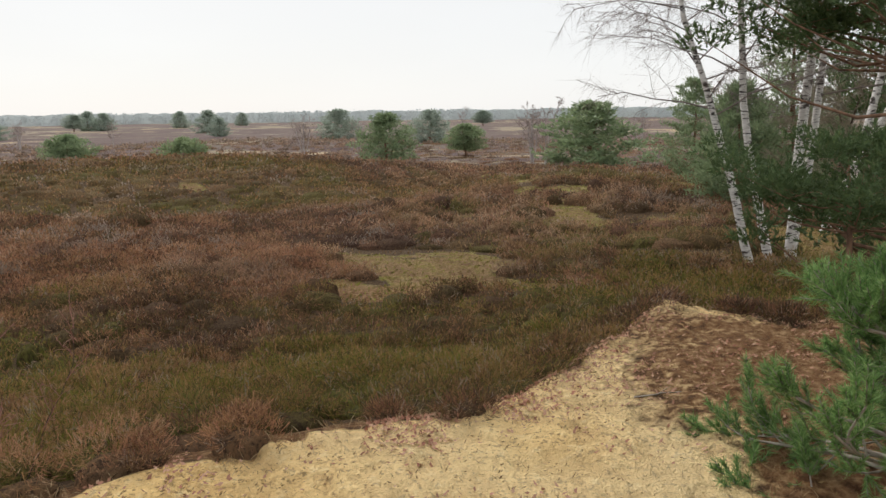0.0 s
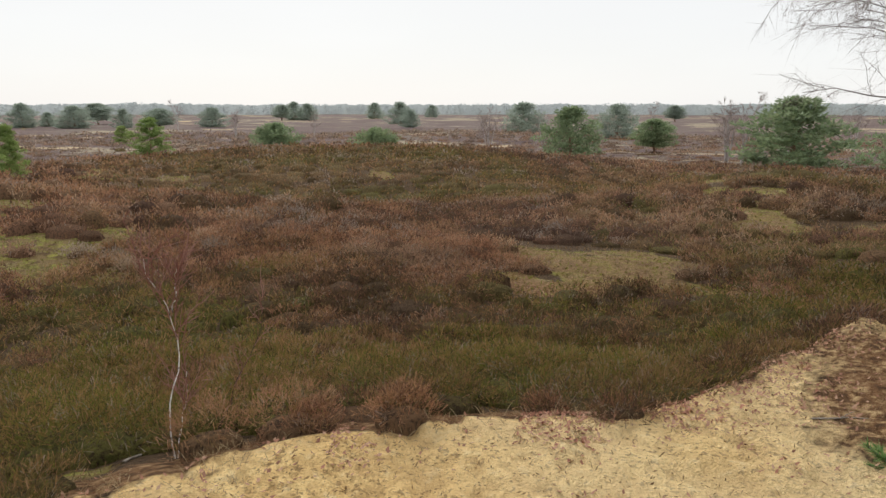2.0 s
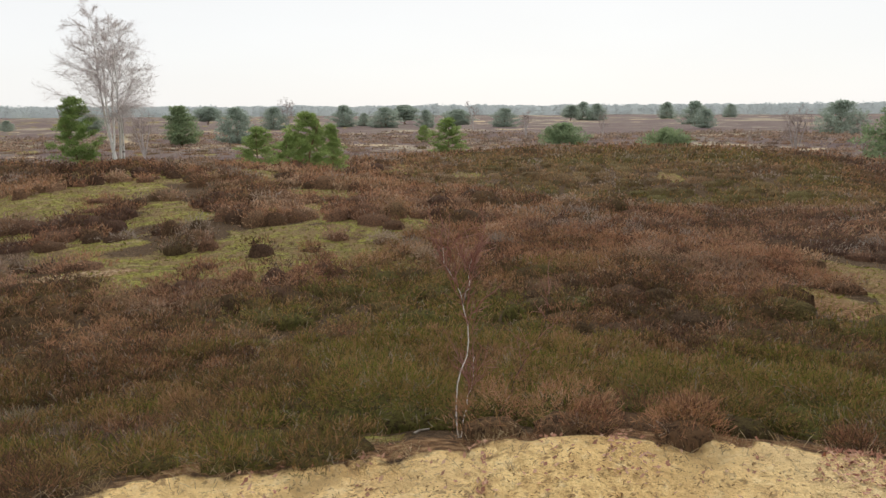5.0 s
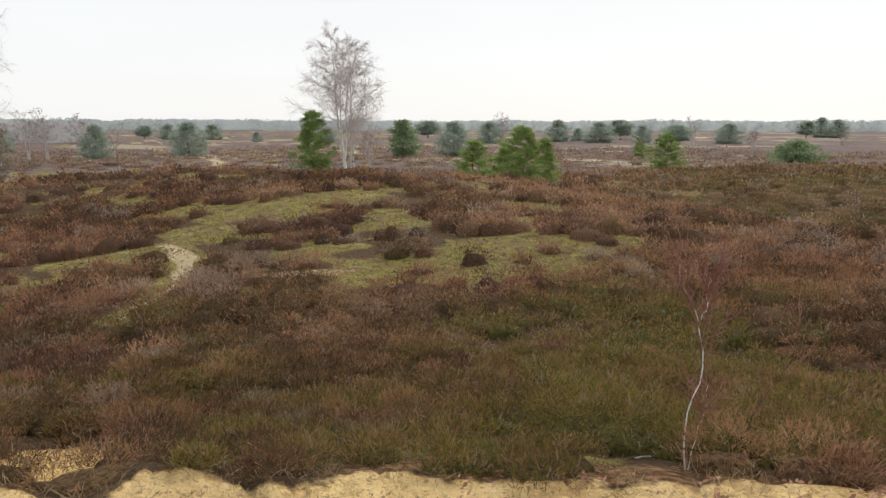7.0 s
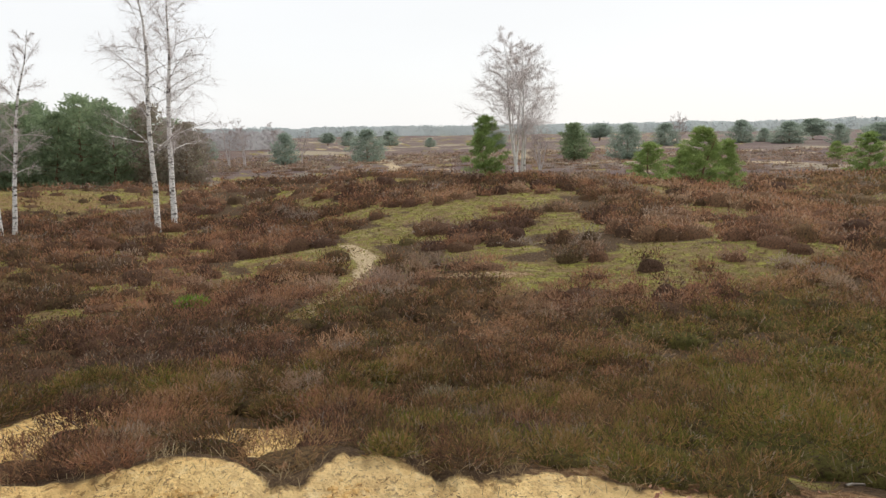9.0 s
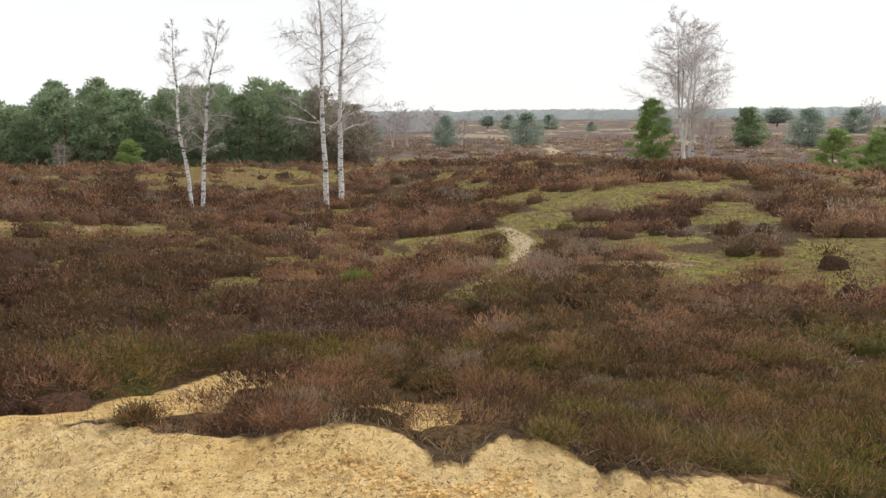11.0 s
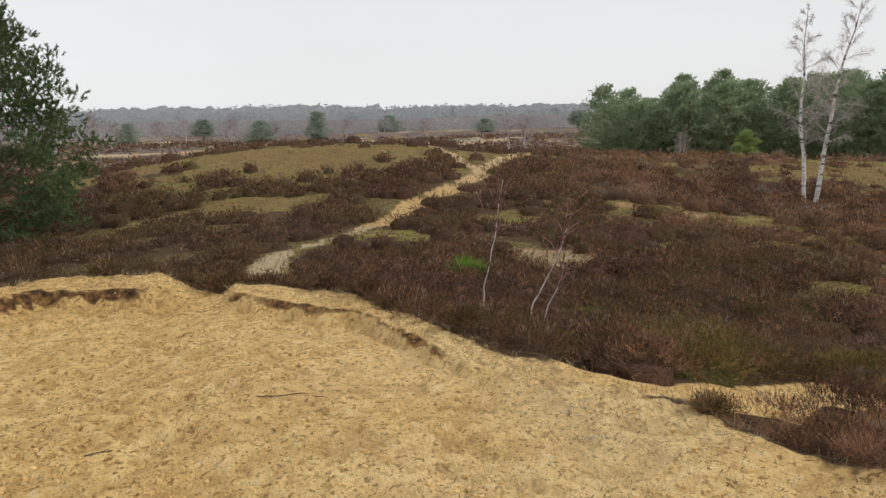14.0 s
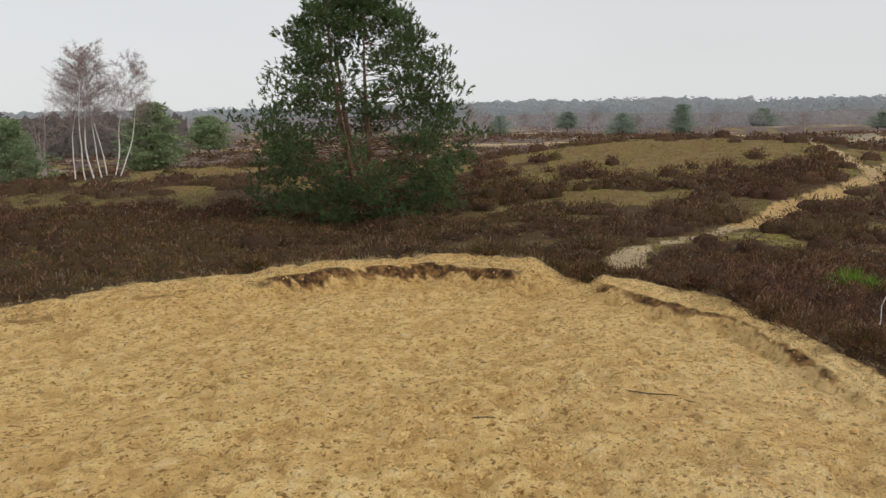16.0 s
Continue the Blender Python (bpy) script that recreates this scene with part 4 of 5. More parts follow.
# big pine beside the dune
tree("pine_tree", "broad old Scots pine with reddish forked trunk in heather", "tree", spot(164.6, 33.8, 0.1),
     pine_meshes(10.4, 10.2, 21, 720, 270, 0.145, 0.058, 0.02, 0.18, None, 3, 0.17, 1.0, 0.68, None, 5, 0.72, 26, 0.14, 1.30))

# pines beside the sand

def shoot_pine(h, w, seed, limbs, needles):
    """A young pine seen from close by: every shoot bears a brush of long needles."""
    rng = np.random.default_rng(seed)
    trunk, wood, crown = Soup(), Soup(), Soup()
    tp = bent((0, 0, -0.1), (0.05, 0, 1), h, 6, rng, 0.06)
    trunk.tube(tp, np.linspace(0.055, 0.012, 7), 8)
    for a in range(limbs):
        f = 0.10 + 0.86 * (a + rng.random()) / limbs
        p = np.array([np.interp(f * 6, np.arange(7), tp[:, c]) for c in range(3)])
        az = a * 2.4 + rng.uniform(-0.4, 0.4)
        ln = w / 2 * (1.05 - f * 0.7) * rng.uniform(0.7, 1.1)
        lp = bent(p, (math.cos(az), math.sin(az), rng.uniform(-0.02, 0.34) + 0.5 * f), ln, 6, rng, 0.12, 0.03)
        wood.tube(lp, np.linspace(0.013, 0.005, 7), 5)
        ends = [(lp[-1], lp[-1] - lp[-2])]
        for b in range(5):
            at = 0.35 + 0.62 * (b + rng.random()) / 5
            q = np.array([np.interp(at * 6, np.arange(7), lp[:, c]) for c in range(3)])
            d = unit(unit(lp[-1] - lp[0]) * 0.8 + rng.normal(0, 0.6, 3) + np.array([0, 0, 0.2]))
            side = bent(q, d, ln * rng.uniform(0.15, 0.3), 3, rng, 0.15, 0.05)
            wood.tube(side, np.linspace(0.006, 0.004, 4), 4)
            ends += [(side[-1], d), (side[2], d + rng.normal(0, 0.5, 3))]
        for q, d in ends:
            for _ in range(2 + int(rng.random() * 2)):
                sp = bent(q, unit(unit(d) + rng.normal(0, 0.40, 3) + np.array([0, 0, 0.4])), rng.uniform(0.10, 0.19), 3, rng, 0.12, 0.14)
                wood.tube(sp, np.linspace(0.004, 0.003, 4), 3)
                t = rng.uniform(0.0, 1.0, needles)
                base = np.stack([np.interp(t * 3, np.arange(4), sp[:, c]) for c in range(3)], 1)
                dirs = unit(unit(sp[-1] - sp[0]) * 0.75 + unit(rng.normal(0, 1, (needles, 3))) * 0.62)
                crown.slivers(base, base + dirs * rng.uniform(0.034, 0.060, (needles, 1)), 0.0054, rng)
    return trunk.mesh("trunk", PINE_BARK, True), wood.mesh("branch_frame", GREY_BARK, True), crown.mesh("crown", NEEDLES_NEAR)


tree("young_pine", "young bushy green pine with long needles beside the sand", "tree", spot(-26.0, 3.5, 0.05), shoot_pine(1.08, 1.85, 33, 48, 100), turn=0.6)
tall_pine = tree("pine_tree", "tall dark pine overhanging white birch trunks", "tree", spot(-26.5, 11.5, 0.1),
     pine_meshes(9.0, 7.0, 35, 372, 320, 0.105, 0.034, 0.15, 0.5, NEEDLES, 1, 0.16, 0.70, 0.2, (1.7, 3.7), 5, 0.6, 40))
tree("pine_tree", "low spreading dark pine before white birch trunks", "tree", spot(-20.5, 9.6, 0.1),
     pine_meshes(2.4, 4.3, 36, 72, 380, 0.075, 0.017, 0.72, 0.4, NEEDLES, 1, 0.06, 0.50, 0.0, None, 5, 0.6, 34))
twist(tall_pine, -24.2, 14.6, (1.12, 1.12, 1.15), 2.2)
for az, d, h, w, sd in ((-12.6, 34, 5.4, 4.0, 41), (-16.8, 36, 9.5, 5.0, 42), (-22, 30, 10.5, 6.5, 43), (-27, 26, 11, 7, 44), (-9.5, 55, 7.4, 5.0, 45)):
    tree("pine_tree", "dark Scots pine at the edge of a copse", "tree", spot(az, d, 0.1),
         pine_meshes(h, w, sd, 186, 64, 0.26, 0.075, 0.06, 0.3, NEEDLES_MID if az > -17 else None, 1, None, 0.75, 0.4 if az > -17 else 0.0), group="pines of the copse", turn=sd)
# bare brown thicket behind the birches
for az, d, h, sd in ((-14, 38, 6.5, 47), (-18.5, 27, 6.0, 48), (-24, 36, 8.0, 49), (-20.5, 40, 8, 50)):
    tree("birch_tree", "bare brown birch thicket behind the white trunks", "tree", spot(az, d, 0.1),
         birch_meshes(((0, 0, 0.1, 0, h, 0.06), (0.8, 0.4, -0.1, 0.1, h * 0.8, 0.05), (-0.7, 0.6, -0.2, 0, h * 0.9, 0.05)), sd, 16, 9, 5, 0.5, 0.05, 0.012, DARK_WOOD, NEEDLES_BROWN, 0.12, 0.34), BNAMES, "bare thicket")

# white birches by the copse: bearing, distance, lean across, height, girth
for az, d, lean, h, r0, sd in ((-14.2, 16.9, 0.30, 9.5, 0.10, 51), (-15.2, 18.6, 0.20, 11.0, 0.11, 52), (-16.4, 19.2, -0.01, 12.0, 0.14, 53), (-16.5, 19.5, -0.11, 11.0, 0.11, 54), (-18.3, 24, -0.22, 11.5, 0.14, 55), (-19.3, 24, -0.22, 12, 0.14, 56)):
    ux, uy = heading(az + 90)
    tree("birch_tree", "white birch with black-scarred trunk and bare drooping twigs", "tree", spot(az, d, 0.1),
         birch_meshes(((0, 0, ux * lean, uy * lean, h, r0),), sd, 24 if sd < 53 else 16, 8, 8, 0.65, 0.2, 0.004, None, TWIGS, 0.33, 0.38 if sd < 53 else 0.34), BNAMES, "white birches by the copse")

# single birch with low yellowish crown on the mound, and the pine beside it
tree("birch_tree", "many-stemmed bare white birch on a heather mound", "tree", spot(68.4, 49, 0.1),
     birch_meshes(((0, 0, 0.02, 0, 9.6, 0.10), (0.35, 0.1, 0.16, 0.05, 9.0, 0.08), (-0.3, 0.1, -0.12, 0, 9.3, 0.08), (0.5, 0.3, 0.26, -0.1, 8.2, 0.07), (0.1, -0.3, 0.06, 0.2, 8.8, 0.07)), 61, 18, 10, 6, 0.75, 0.03, 0.0062, WHITE_BARK, TWIGS_FAR, 0.26, 0.44), BNAMES)
young_a = tree("young_pine", "bright green young pine on a heather rise", "tree", spot(70.8, 46.5, 0.1), pine_meshes(4.0, 3.2, 62, 141, 110, 0.17, 0.042, 0.03, 0.25, NEEDLES_YOUNG, 1, 0.06, 0.50, 0.3, None, 3, 0.45), group="young pines")
for az, d, sx, sz, tn in ((58.6, 60, 1.25, 0.92, 1), (55.1, 46, 1.15, 0.92, 2), (53.4, 47.5, 0.75, 0.80, 3), (44.5, 78, 1.35, 1.0, 4), (46.3, 190, 1.6, 1.1, 5), (109.1, 68, 1.0, 0.75, 6), (56.3, 47, 0.8, 0.6, 7)):
    twist(young_a, az, d, (sx, sx, sz), tn)

# two pairs of slender birches
for az, d, lx, h, r0, sd, lim in ((95.4, 38.3, -0.03, 13.0, 0.15, 71, 18), (94.3, 39.6, 0.05, 12.8, 0.16, 72, 22), (105.2, 38, -0.10, 9.0, 0.10, 73, 15), (104.5, 38.6, 0.12, 9.4, 0.11, 74, 15)):
    ux, uy = heading(az - 90)
    tree("birch_tree", "slender white birch with bare crown standing in heather", "tree", spot(az, d, 0.1),
         birch_meshes(((0, 0, ux * lx, uy * lx, h, r0),), sd, lim + 10, 11, 6, 0.55 if h > 10 else 0.5, 0.10, 0.0045, None, TWIGS_FAR, 0.25, 0.30 if h > 10 else 0.22), BNAMES, "slender birches")

# clump of birches beyond the big pine
tree("birch_tree", "clump of bare birches with pinkish crowns and leaning trunks", "tree", spot(182.6, 54, 0.1),
     birch_meshes(((0, 0, 0.02, 0.05, 8.6, 0.043), (0.3, 0.2, 0.16, 0, 8.8, 0.04), (-0.4, 0.2, -0.30, 0, 8.2, 0.043), (1.3, 0.4, 0.05, 0.1, 8.4, 0.04), (-0.7, 0.3, -0.46, 0.1, 7.9, 0.04), (1.9, 0.1, -0.10, 0, 8.2, 0.04), (0.8, -0.2, 0.28, 0.1, 8.0, 0.06)), 81, 26, 11, 5, 0.62, 0.0, 0.0052, WHITE_BARK, TWIGS_PINK, 0.34, 0.36, 0.06), BNAMES)

# pines of the heath: a few grown shapes, repeated at their own sizes
P = []
for sd, h, w, low, shp in ((91, 8, 8.0, 0.03, 0.25), (92, 8, 6.0, 0.28, 0.4), (93, 10, 6.0, 0.12, 0.3), (94, 4, 8.0, 0.02, 0.3)):
    P.append(pine_meshes(h, w, sd, 150, 36, 0.42, 0.23, low, shp, NEEDLES_MID, 1, None, 1.45, 0, None, 3, 0.6))
# the same shapes with haze-tinted crowns, for pines far out
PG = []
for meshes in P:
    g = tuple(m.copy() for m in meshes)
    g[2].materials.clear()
    g[2].materials.append(NEEDLES_HAZE)
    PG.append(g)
SIZE = ((8.3, 8.5), (8.3, 6.5), (10.3, 6.5), (4.6, 8.5))


def heath_pine(az, d, h, w, form, grey):
    hh, ww = SIZE[form]
    # beyond 175 m the haze-tinted crown is used
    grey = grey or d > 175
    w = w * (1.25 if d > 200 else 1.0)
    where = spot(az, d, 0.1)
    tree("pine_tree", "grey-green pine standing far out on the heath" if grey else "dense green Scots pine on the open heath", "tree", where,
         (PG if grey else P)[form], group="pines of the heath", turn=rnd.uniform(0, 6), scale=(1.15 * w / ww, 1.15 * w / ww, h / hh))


for az, d, h, w, form in ((13.3, 112, 8.0, 9.5, 0), (7.2, 128, 6.0, 7.0, 1), (-2, 93, 8.4, 14, 0), (28.1, 109, 5.0, 8.0, 3), (35.7, 170, 5.6, 11, 3), (64.1, 165, 8.8, 8.3, 2),
                          (60.2, 185, 9.0, 9.5, 0), (79.8, 190, 8.8, 9.6, 0), (179.4, 66, 6.2, 5.7, 2), (175.5, 140, 7.7, 8, 1), (188.5, 62, 5.2, 5.5, 0), (86, 190, 8.3, 7.4, 0)):
    heath_pine(az, d, h, w, form, False)
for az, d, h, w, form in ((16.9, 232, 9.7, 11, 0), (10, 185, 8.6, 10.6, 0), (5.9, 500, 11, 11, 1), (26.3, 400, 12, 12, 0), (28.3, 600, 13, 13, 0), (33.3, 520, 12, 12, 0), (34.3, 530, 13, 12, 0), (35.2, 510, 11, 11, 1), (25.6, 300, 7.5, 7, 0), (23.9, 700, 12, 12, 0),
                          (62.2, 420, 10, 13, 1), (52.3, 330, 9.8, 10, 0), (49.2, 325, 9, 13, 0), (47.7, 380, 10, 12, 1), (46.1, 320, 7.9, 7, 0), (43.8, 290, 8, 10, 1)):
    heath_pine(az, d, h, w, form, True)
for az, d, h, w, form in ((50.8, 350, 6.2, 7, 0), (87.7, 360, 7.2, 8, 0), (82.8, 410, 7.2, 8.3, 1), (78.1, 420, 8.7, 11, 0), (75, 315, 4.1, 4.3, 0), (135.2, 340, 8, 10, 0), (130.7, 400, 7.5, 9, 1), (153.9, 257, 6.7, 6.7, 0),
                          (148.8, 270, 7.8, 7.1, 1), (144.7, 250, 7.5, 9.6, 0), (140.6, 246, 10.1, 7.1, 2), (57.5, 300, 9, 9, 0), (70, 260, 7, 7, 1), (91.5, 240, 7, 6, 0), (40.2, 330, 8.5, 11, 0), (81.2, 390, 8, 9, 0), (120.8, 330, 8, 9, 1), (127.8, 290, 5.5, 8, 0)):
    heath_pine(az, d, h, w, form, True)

# bare birches of the heath
B = []
for sd, st in ((101, ((0, 0, 0.05, 0, 8, 0.13), (0.2, 0.1, -0.35, 0.1, 7.4, 0.12), (-0.1, 0.2, 0.4, 0, 7.2, 0.12), (0.1, -0.2, 0.0, 0.35, 7.0, 0.11))), (102, ((0, 0, 0.05, 0, 8, 0.14), (0.3, 0, 0.15, 0, 6.5, 0.10)))):
    # bark colour here includes haze, since these stand far out
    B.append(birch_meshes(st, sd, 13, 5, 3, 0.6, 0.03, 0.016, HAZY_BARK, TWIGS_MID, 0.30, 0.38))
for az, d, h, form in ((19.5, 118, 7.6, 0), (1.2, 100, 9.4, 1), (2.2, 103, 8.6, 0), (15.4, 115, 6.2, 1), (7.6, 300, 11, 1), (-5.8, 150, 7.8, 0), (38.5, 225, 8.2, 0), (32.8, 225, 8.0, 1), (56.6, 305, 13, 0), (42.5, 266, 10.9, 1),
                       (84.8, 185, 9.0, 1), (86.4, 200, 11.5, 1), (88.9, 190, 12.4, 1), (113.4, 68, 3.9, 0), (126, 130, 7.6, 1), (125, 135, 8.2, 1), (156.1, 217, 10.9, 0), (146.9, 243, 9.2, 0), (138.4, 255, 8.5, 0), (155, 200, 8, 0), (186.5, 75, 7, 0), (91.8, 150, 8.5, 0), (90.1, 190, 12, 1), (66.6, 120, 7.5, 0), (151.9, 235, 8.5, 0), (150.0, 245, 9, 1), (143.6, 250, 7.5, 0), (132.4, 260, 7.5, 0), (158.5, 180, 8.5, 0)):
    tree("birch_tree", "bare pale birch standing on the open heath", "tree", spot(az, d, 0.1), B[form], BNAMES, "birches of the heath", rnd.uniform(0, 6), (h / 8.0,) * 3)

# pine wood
# crown colour of the wood is paled to hold some haze
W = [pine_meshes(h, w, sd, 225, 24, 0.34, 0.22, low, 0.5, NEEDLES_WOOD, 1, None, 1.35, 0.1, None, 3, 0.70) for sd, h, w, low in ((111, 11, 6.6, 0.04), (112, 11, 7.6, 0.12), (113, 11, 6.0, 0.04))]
WB = []
for meshes in W[:2]:
    g = tuple(m.copy() for m in meshes)
    g[2].materials.clear()
    g[2].materials.append(NEEDLES_BROWN)
    WB.append(g)
for row, d0 in enumerate((90, 96, 103)):
    for q in range(13):
        az = 93.2 + q * 2.15 + rnd.uniform(-0.6, 0.6) + row * 0.5
        if az > 119.2:
            continue
        brown = row == 0 and any(abs(az - b) < 1.3 for b in (94.2,)) or az < 94
        h = rnd.uniform(9.4, 12.6) * (0.85 if az > 115 or az < 95 else 1.0)
        d = d0 + rnd.uniform(-2, 2)
        x, y, z = spot(az, d, 0.1)
        s = rnd.uniform(0.9, 1.15)
        tree("pine_tree", "brown bare tree within a pine wood" if brown else "tall green pine in a dense heath wood", "tree", (x, y, z), rnd.choice(WB if brown else W), group="trees of the pine wood",
             turn=rnd.uniform(0, 6), scale=(s, s, h / 12.0))


# woods on the horizon
def far_woods(name, label, az1, az2, dist, tall, deep, step, mat, seed):
    rng = np.random.default_rng(seed)
    n = int(radians(az2 - az1) * dist / step) * 3
    az = rng.uniform(az1, az2, n)
    d = dist + rng.uniform(0, deep, n)
    x, y = polar(az, d)
    z0 = ground_z(x, y)
    h = tall * rng.uniform(0.86, 1.03, n) * (1 + 0.12 * lattice(az / 2.5, az * 0, seed))
    sp = Soup()
    k = 30
    idx = np.repeat(np.arange(n), k)
    m = len(idx)
    f = rng.random(m) ** 0.8
    rad = step * 0.8 * np.sqrt(np.clip(1.02 - f ** 2, 0.05, 1))
    th = rng.uniform(0, 2 * np.pi, m)
    base = np.stack([x[idx] + rad * np.cos(th), y[idx] + rad * np.sin(th), z0[idx] + h[idx] * f * 0.9 - 0.4], 1)
    tip = base + np.stack([rng.normal(0, 1.0, m), rng.normal(0, 1.0, m), rng.uniform(0.1, 1.2, m)], 1) * (tall / 14)
    sp.slivers(base, tip, step * 0.42 * rng.uniform(0.6, 1.2, m), rng)
    # an added backdrop strip with uneven top makes the depth of the wood opaque
    ba = np.linspace(az1, az2, int((az2 - az1) * 6))
    bx, by = polar(ba, dist + deep)
    bz = ground_z(bx, by)
    top = bz + tall * (0.86 + 0.08 * lattice(ba * 2.2, ba * 0, seed + 1) + 0.04 * lattice(ba * 7, ba * 0, seed + 2))
    o = sp.n
    sp.v.append(np.concatenate([np.stack([bx, by, bz - 1], 1), np.stack([bx, by, top], 1)]))
    kk = np.arange(len(ba) - 1)
    sp.q.append(o + np.stack([kk, kk + 1, kk + 1 + len(ba), kk + len(ba)], 1))
    sp.n += 2 * len(ba)
    ob = new(name, sp.mesh(name, mat))
    return tagged(ob, label, "woods", kind="stuff")


# the wood colours below already hold the haze of distance
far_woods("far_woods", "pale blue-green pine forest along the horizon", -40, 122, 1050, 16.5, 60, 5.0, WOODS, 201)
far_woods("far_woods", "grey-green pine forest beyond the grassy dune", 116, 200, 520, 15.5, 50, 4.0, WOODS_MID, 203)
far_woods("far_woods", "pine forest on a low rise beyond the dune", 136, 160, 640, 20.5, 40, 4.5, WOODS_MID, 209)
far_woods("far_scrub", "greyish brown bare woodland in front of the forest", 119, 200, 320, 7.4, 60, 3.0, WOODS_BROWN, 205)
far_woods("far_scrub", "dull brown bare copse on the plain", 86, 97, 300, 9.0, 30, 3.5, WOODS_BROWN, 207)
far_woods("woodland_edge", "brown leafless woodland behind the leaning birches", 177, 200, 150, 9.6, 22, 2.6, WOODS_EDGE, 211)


# ---------------------------------------------------------------- saplings and small things
def sapling(az, d, h, kinks, seed, label="thin white birch sapling with reddish bare twigs in heather", bark=None, low=0.55, limbs=9, r0=0.0048):
    """A crooked sapling; kinks: share of its height and metres aside, for every bend of its stems."""
    rng = np.random.default_rng(seed)
    ux, uy = heading(az - 90)
    trunk, crown = Soup(), Soup()
    for stem, bends in enumerate(kinks):
        f = np.array([b[0] for b in bends])
        aside = np.array([b[1] for b in bends])
        s = np.linspace(f[0], f[-1], 14)
        off = np.interp(s, f, aside) + rng.normal(0, 0.006, 14)
        tp = np.stack([ux * off, uy * off, s * h], 1)
        tp[:, :2] += np.cumsum(rng.normal(0, 0.004, (14, 2)), 0)
        trunk.tube(tp, (r0 if stem == 0 else r0 * 0.7) * np.linspace(1, 0.3, 14), 6)
        for a in range(limbs if stem == 0 else limbs // 2):
            at = low + (1.0 - low) * (a + rng.random()) / limbs
            p = np.array([np.interp(at * 13, np.arange(14), tp[:, c]) for c in range(3)])
            th = a * 2.4 + rng.uniform(-0.5, 0.5)
            lp = bent(p, (math.cos(th) * 0.55, math.sin(th) * 0.55, 0.85), h * rng.uniform(0.12, 0.26), 4, rng, 0.15, 0.05)
            crown.tube(lp, np.linspace(r0 * 0.6, r0 * 0.36, 5), 4)
            for b in range(6):
                q = lp[1 + b % 4]
                tw = bent(q, unit(lp[-1] - lp[0]) + rng.normal(0, 0.5, 3), h * rng.uniform(0.05, 0.12), 3, rng, 0.2, 0.05)
                crown.tube(tw, np.linspace(r0 * 0.50, r0 * 0.34, 4), 3)
    tree("birch_sapling", label, "sapling", spot(az, d, 0.03), (trunk.mesh("trunk", bark or BIRCH_BARK, True), crown.mesh("twig_crown", TWIGS_RED)), BNAMES, "birch saplings")


sapling(43.7, 3.85, 1.12, (((0, 0), (0.30, -0.02), (0.34, 0.0), (0.42, 0.035), (0.56, 0.05), (0.74, 0.03), (0.80, 0.0), (1.0, -0.09)), ((0.0, 0.0), (0.25, 0.06), (0.45, 0.08)), ((0.74, 0.03), (0.86, 0.055), (0.95, 0.06))), 301, bark=BIRCH_BARK, limbs=18)
sapling(40.6, 4.0, 0.85, (((0, -0.05), (0.3, 0.08), (0.5, 0.15), (0.75, 0.27), (1.0, 0.29)),), 305, "thin dark bare birch sapling in heather", DARK_WOOD, 0.4, 7, 0.004)
sapling(128.2, 8.8, 1.85, (((0, 0), (0.3, -0.02), (0.5, 0.05), (0.7, 0.12), (1.0, 0.20)),), 302, r0=0.0075)
sapling(124.1, 7.9, 0.9, (((0, 0), (0.4, 0.08), (0.75, 0.24), (1.0, 0.28)),), 303, r0=0.009)
sapling(124.5, 8.1, 1.45, (((0, 0.02), (0.28, -0.03), (0.32, 0.03), (0.75, 0.33), (1.0, 0.42)),), 304, r0=0.010)


def grass(name, label, where, count, high, width, mat, seed, category="grass", droop=0.5):
    """Blades scattered by a test on the ground's cover."""
    rng = np.random.default_rng(seed)
    x, y = where(rng, count)
    n = len(x)
    base = np.stack([x, y, ground_z(x, y) - 0.01], 1)
    lean = rng.normal(0, droop, (n, 2)) * high
    tip = base + np.stack([lean[:, 0], lean[:, 1], high * rng.uniform(0.5, 1.2, n)], 1)
    sp = Soup()
    sp.blades(base, tip, width * np.maximum(1, np.hypot(x, y) / 6), rng, 0.08)
    return tagged(new(name, sp.mesh(name, mat)), label, category, kind="stuff")


def turf_at(rng, count):
    az, r = rng.uniform(-34, 194, count * 6), 10 + 50 * rng.random(count * 6) ** 1.4
    x, y = polar(az, r)
    m, _ = covers(x, y)
    ok = (m["moss"] > 0.5) | (m["straw"] > 0.6)
    ok &= m["sand"] < 0.3
    return x[ok][:count], y[ok][:count]


def rim_at(rng, count):
    az = rng.uniform(-34, 194, count)
    r = rim(az) + rng.normal(0.05, 0.16, count)
    keep = rng.random(count) < np.clip(0.35 + lattice(az / 2.2, az * 0, 91), 0, 1)
    return polar(az[keep], r[keep])


def lip_at(rng, count):
    az = rng.uniform(116, 194, count)
    r = rim(az) + rng.uniform(-0.62, 0.2, count)
    keep = rng.random(count) < np.clip(0.5 + lattice(az / 1.2, r * 3, 93), 0, 1)
    return polar(az[keep], r[keep])


def straw_at(rng, count):
    az, r = rng.uniform(-34, 6, count), rng.uniform(3.0, 8.0, count)
    x, y = polar(az, r)
    m, _ = covers(x, y)
    ok = rng.random(count) < m["straw"] * np.clip(0.6 + lattice(x / 0.5, y / 0.5, 95), 0, 1)
    return x[ok], y[ok]


grass("short_turf", "short mossy turf between the heather bushes", turf_at, 22000, 0.05, 0.011, TURF, 401, droop=0.9)
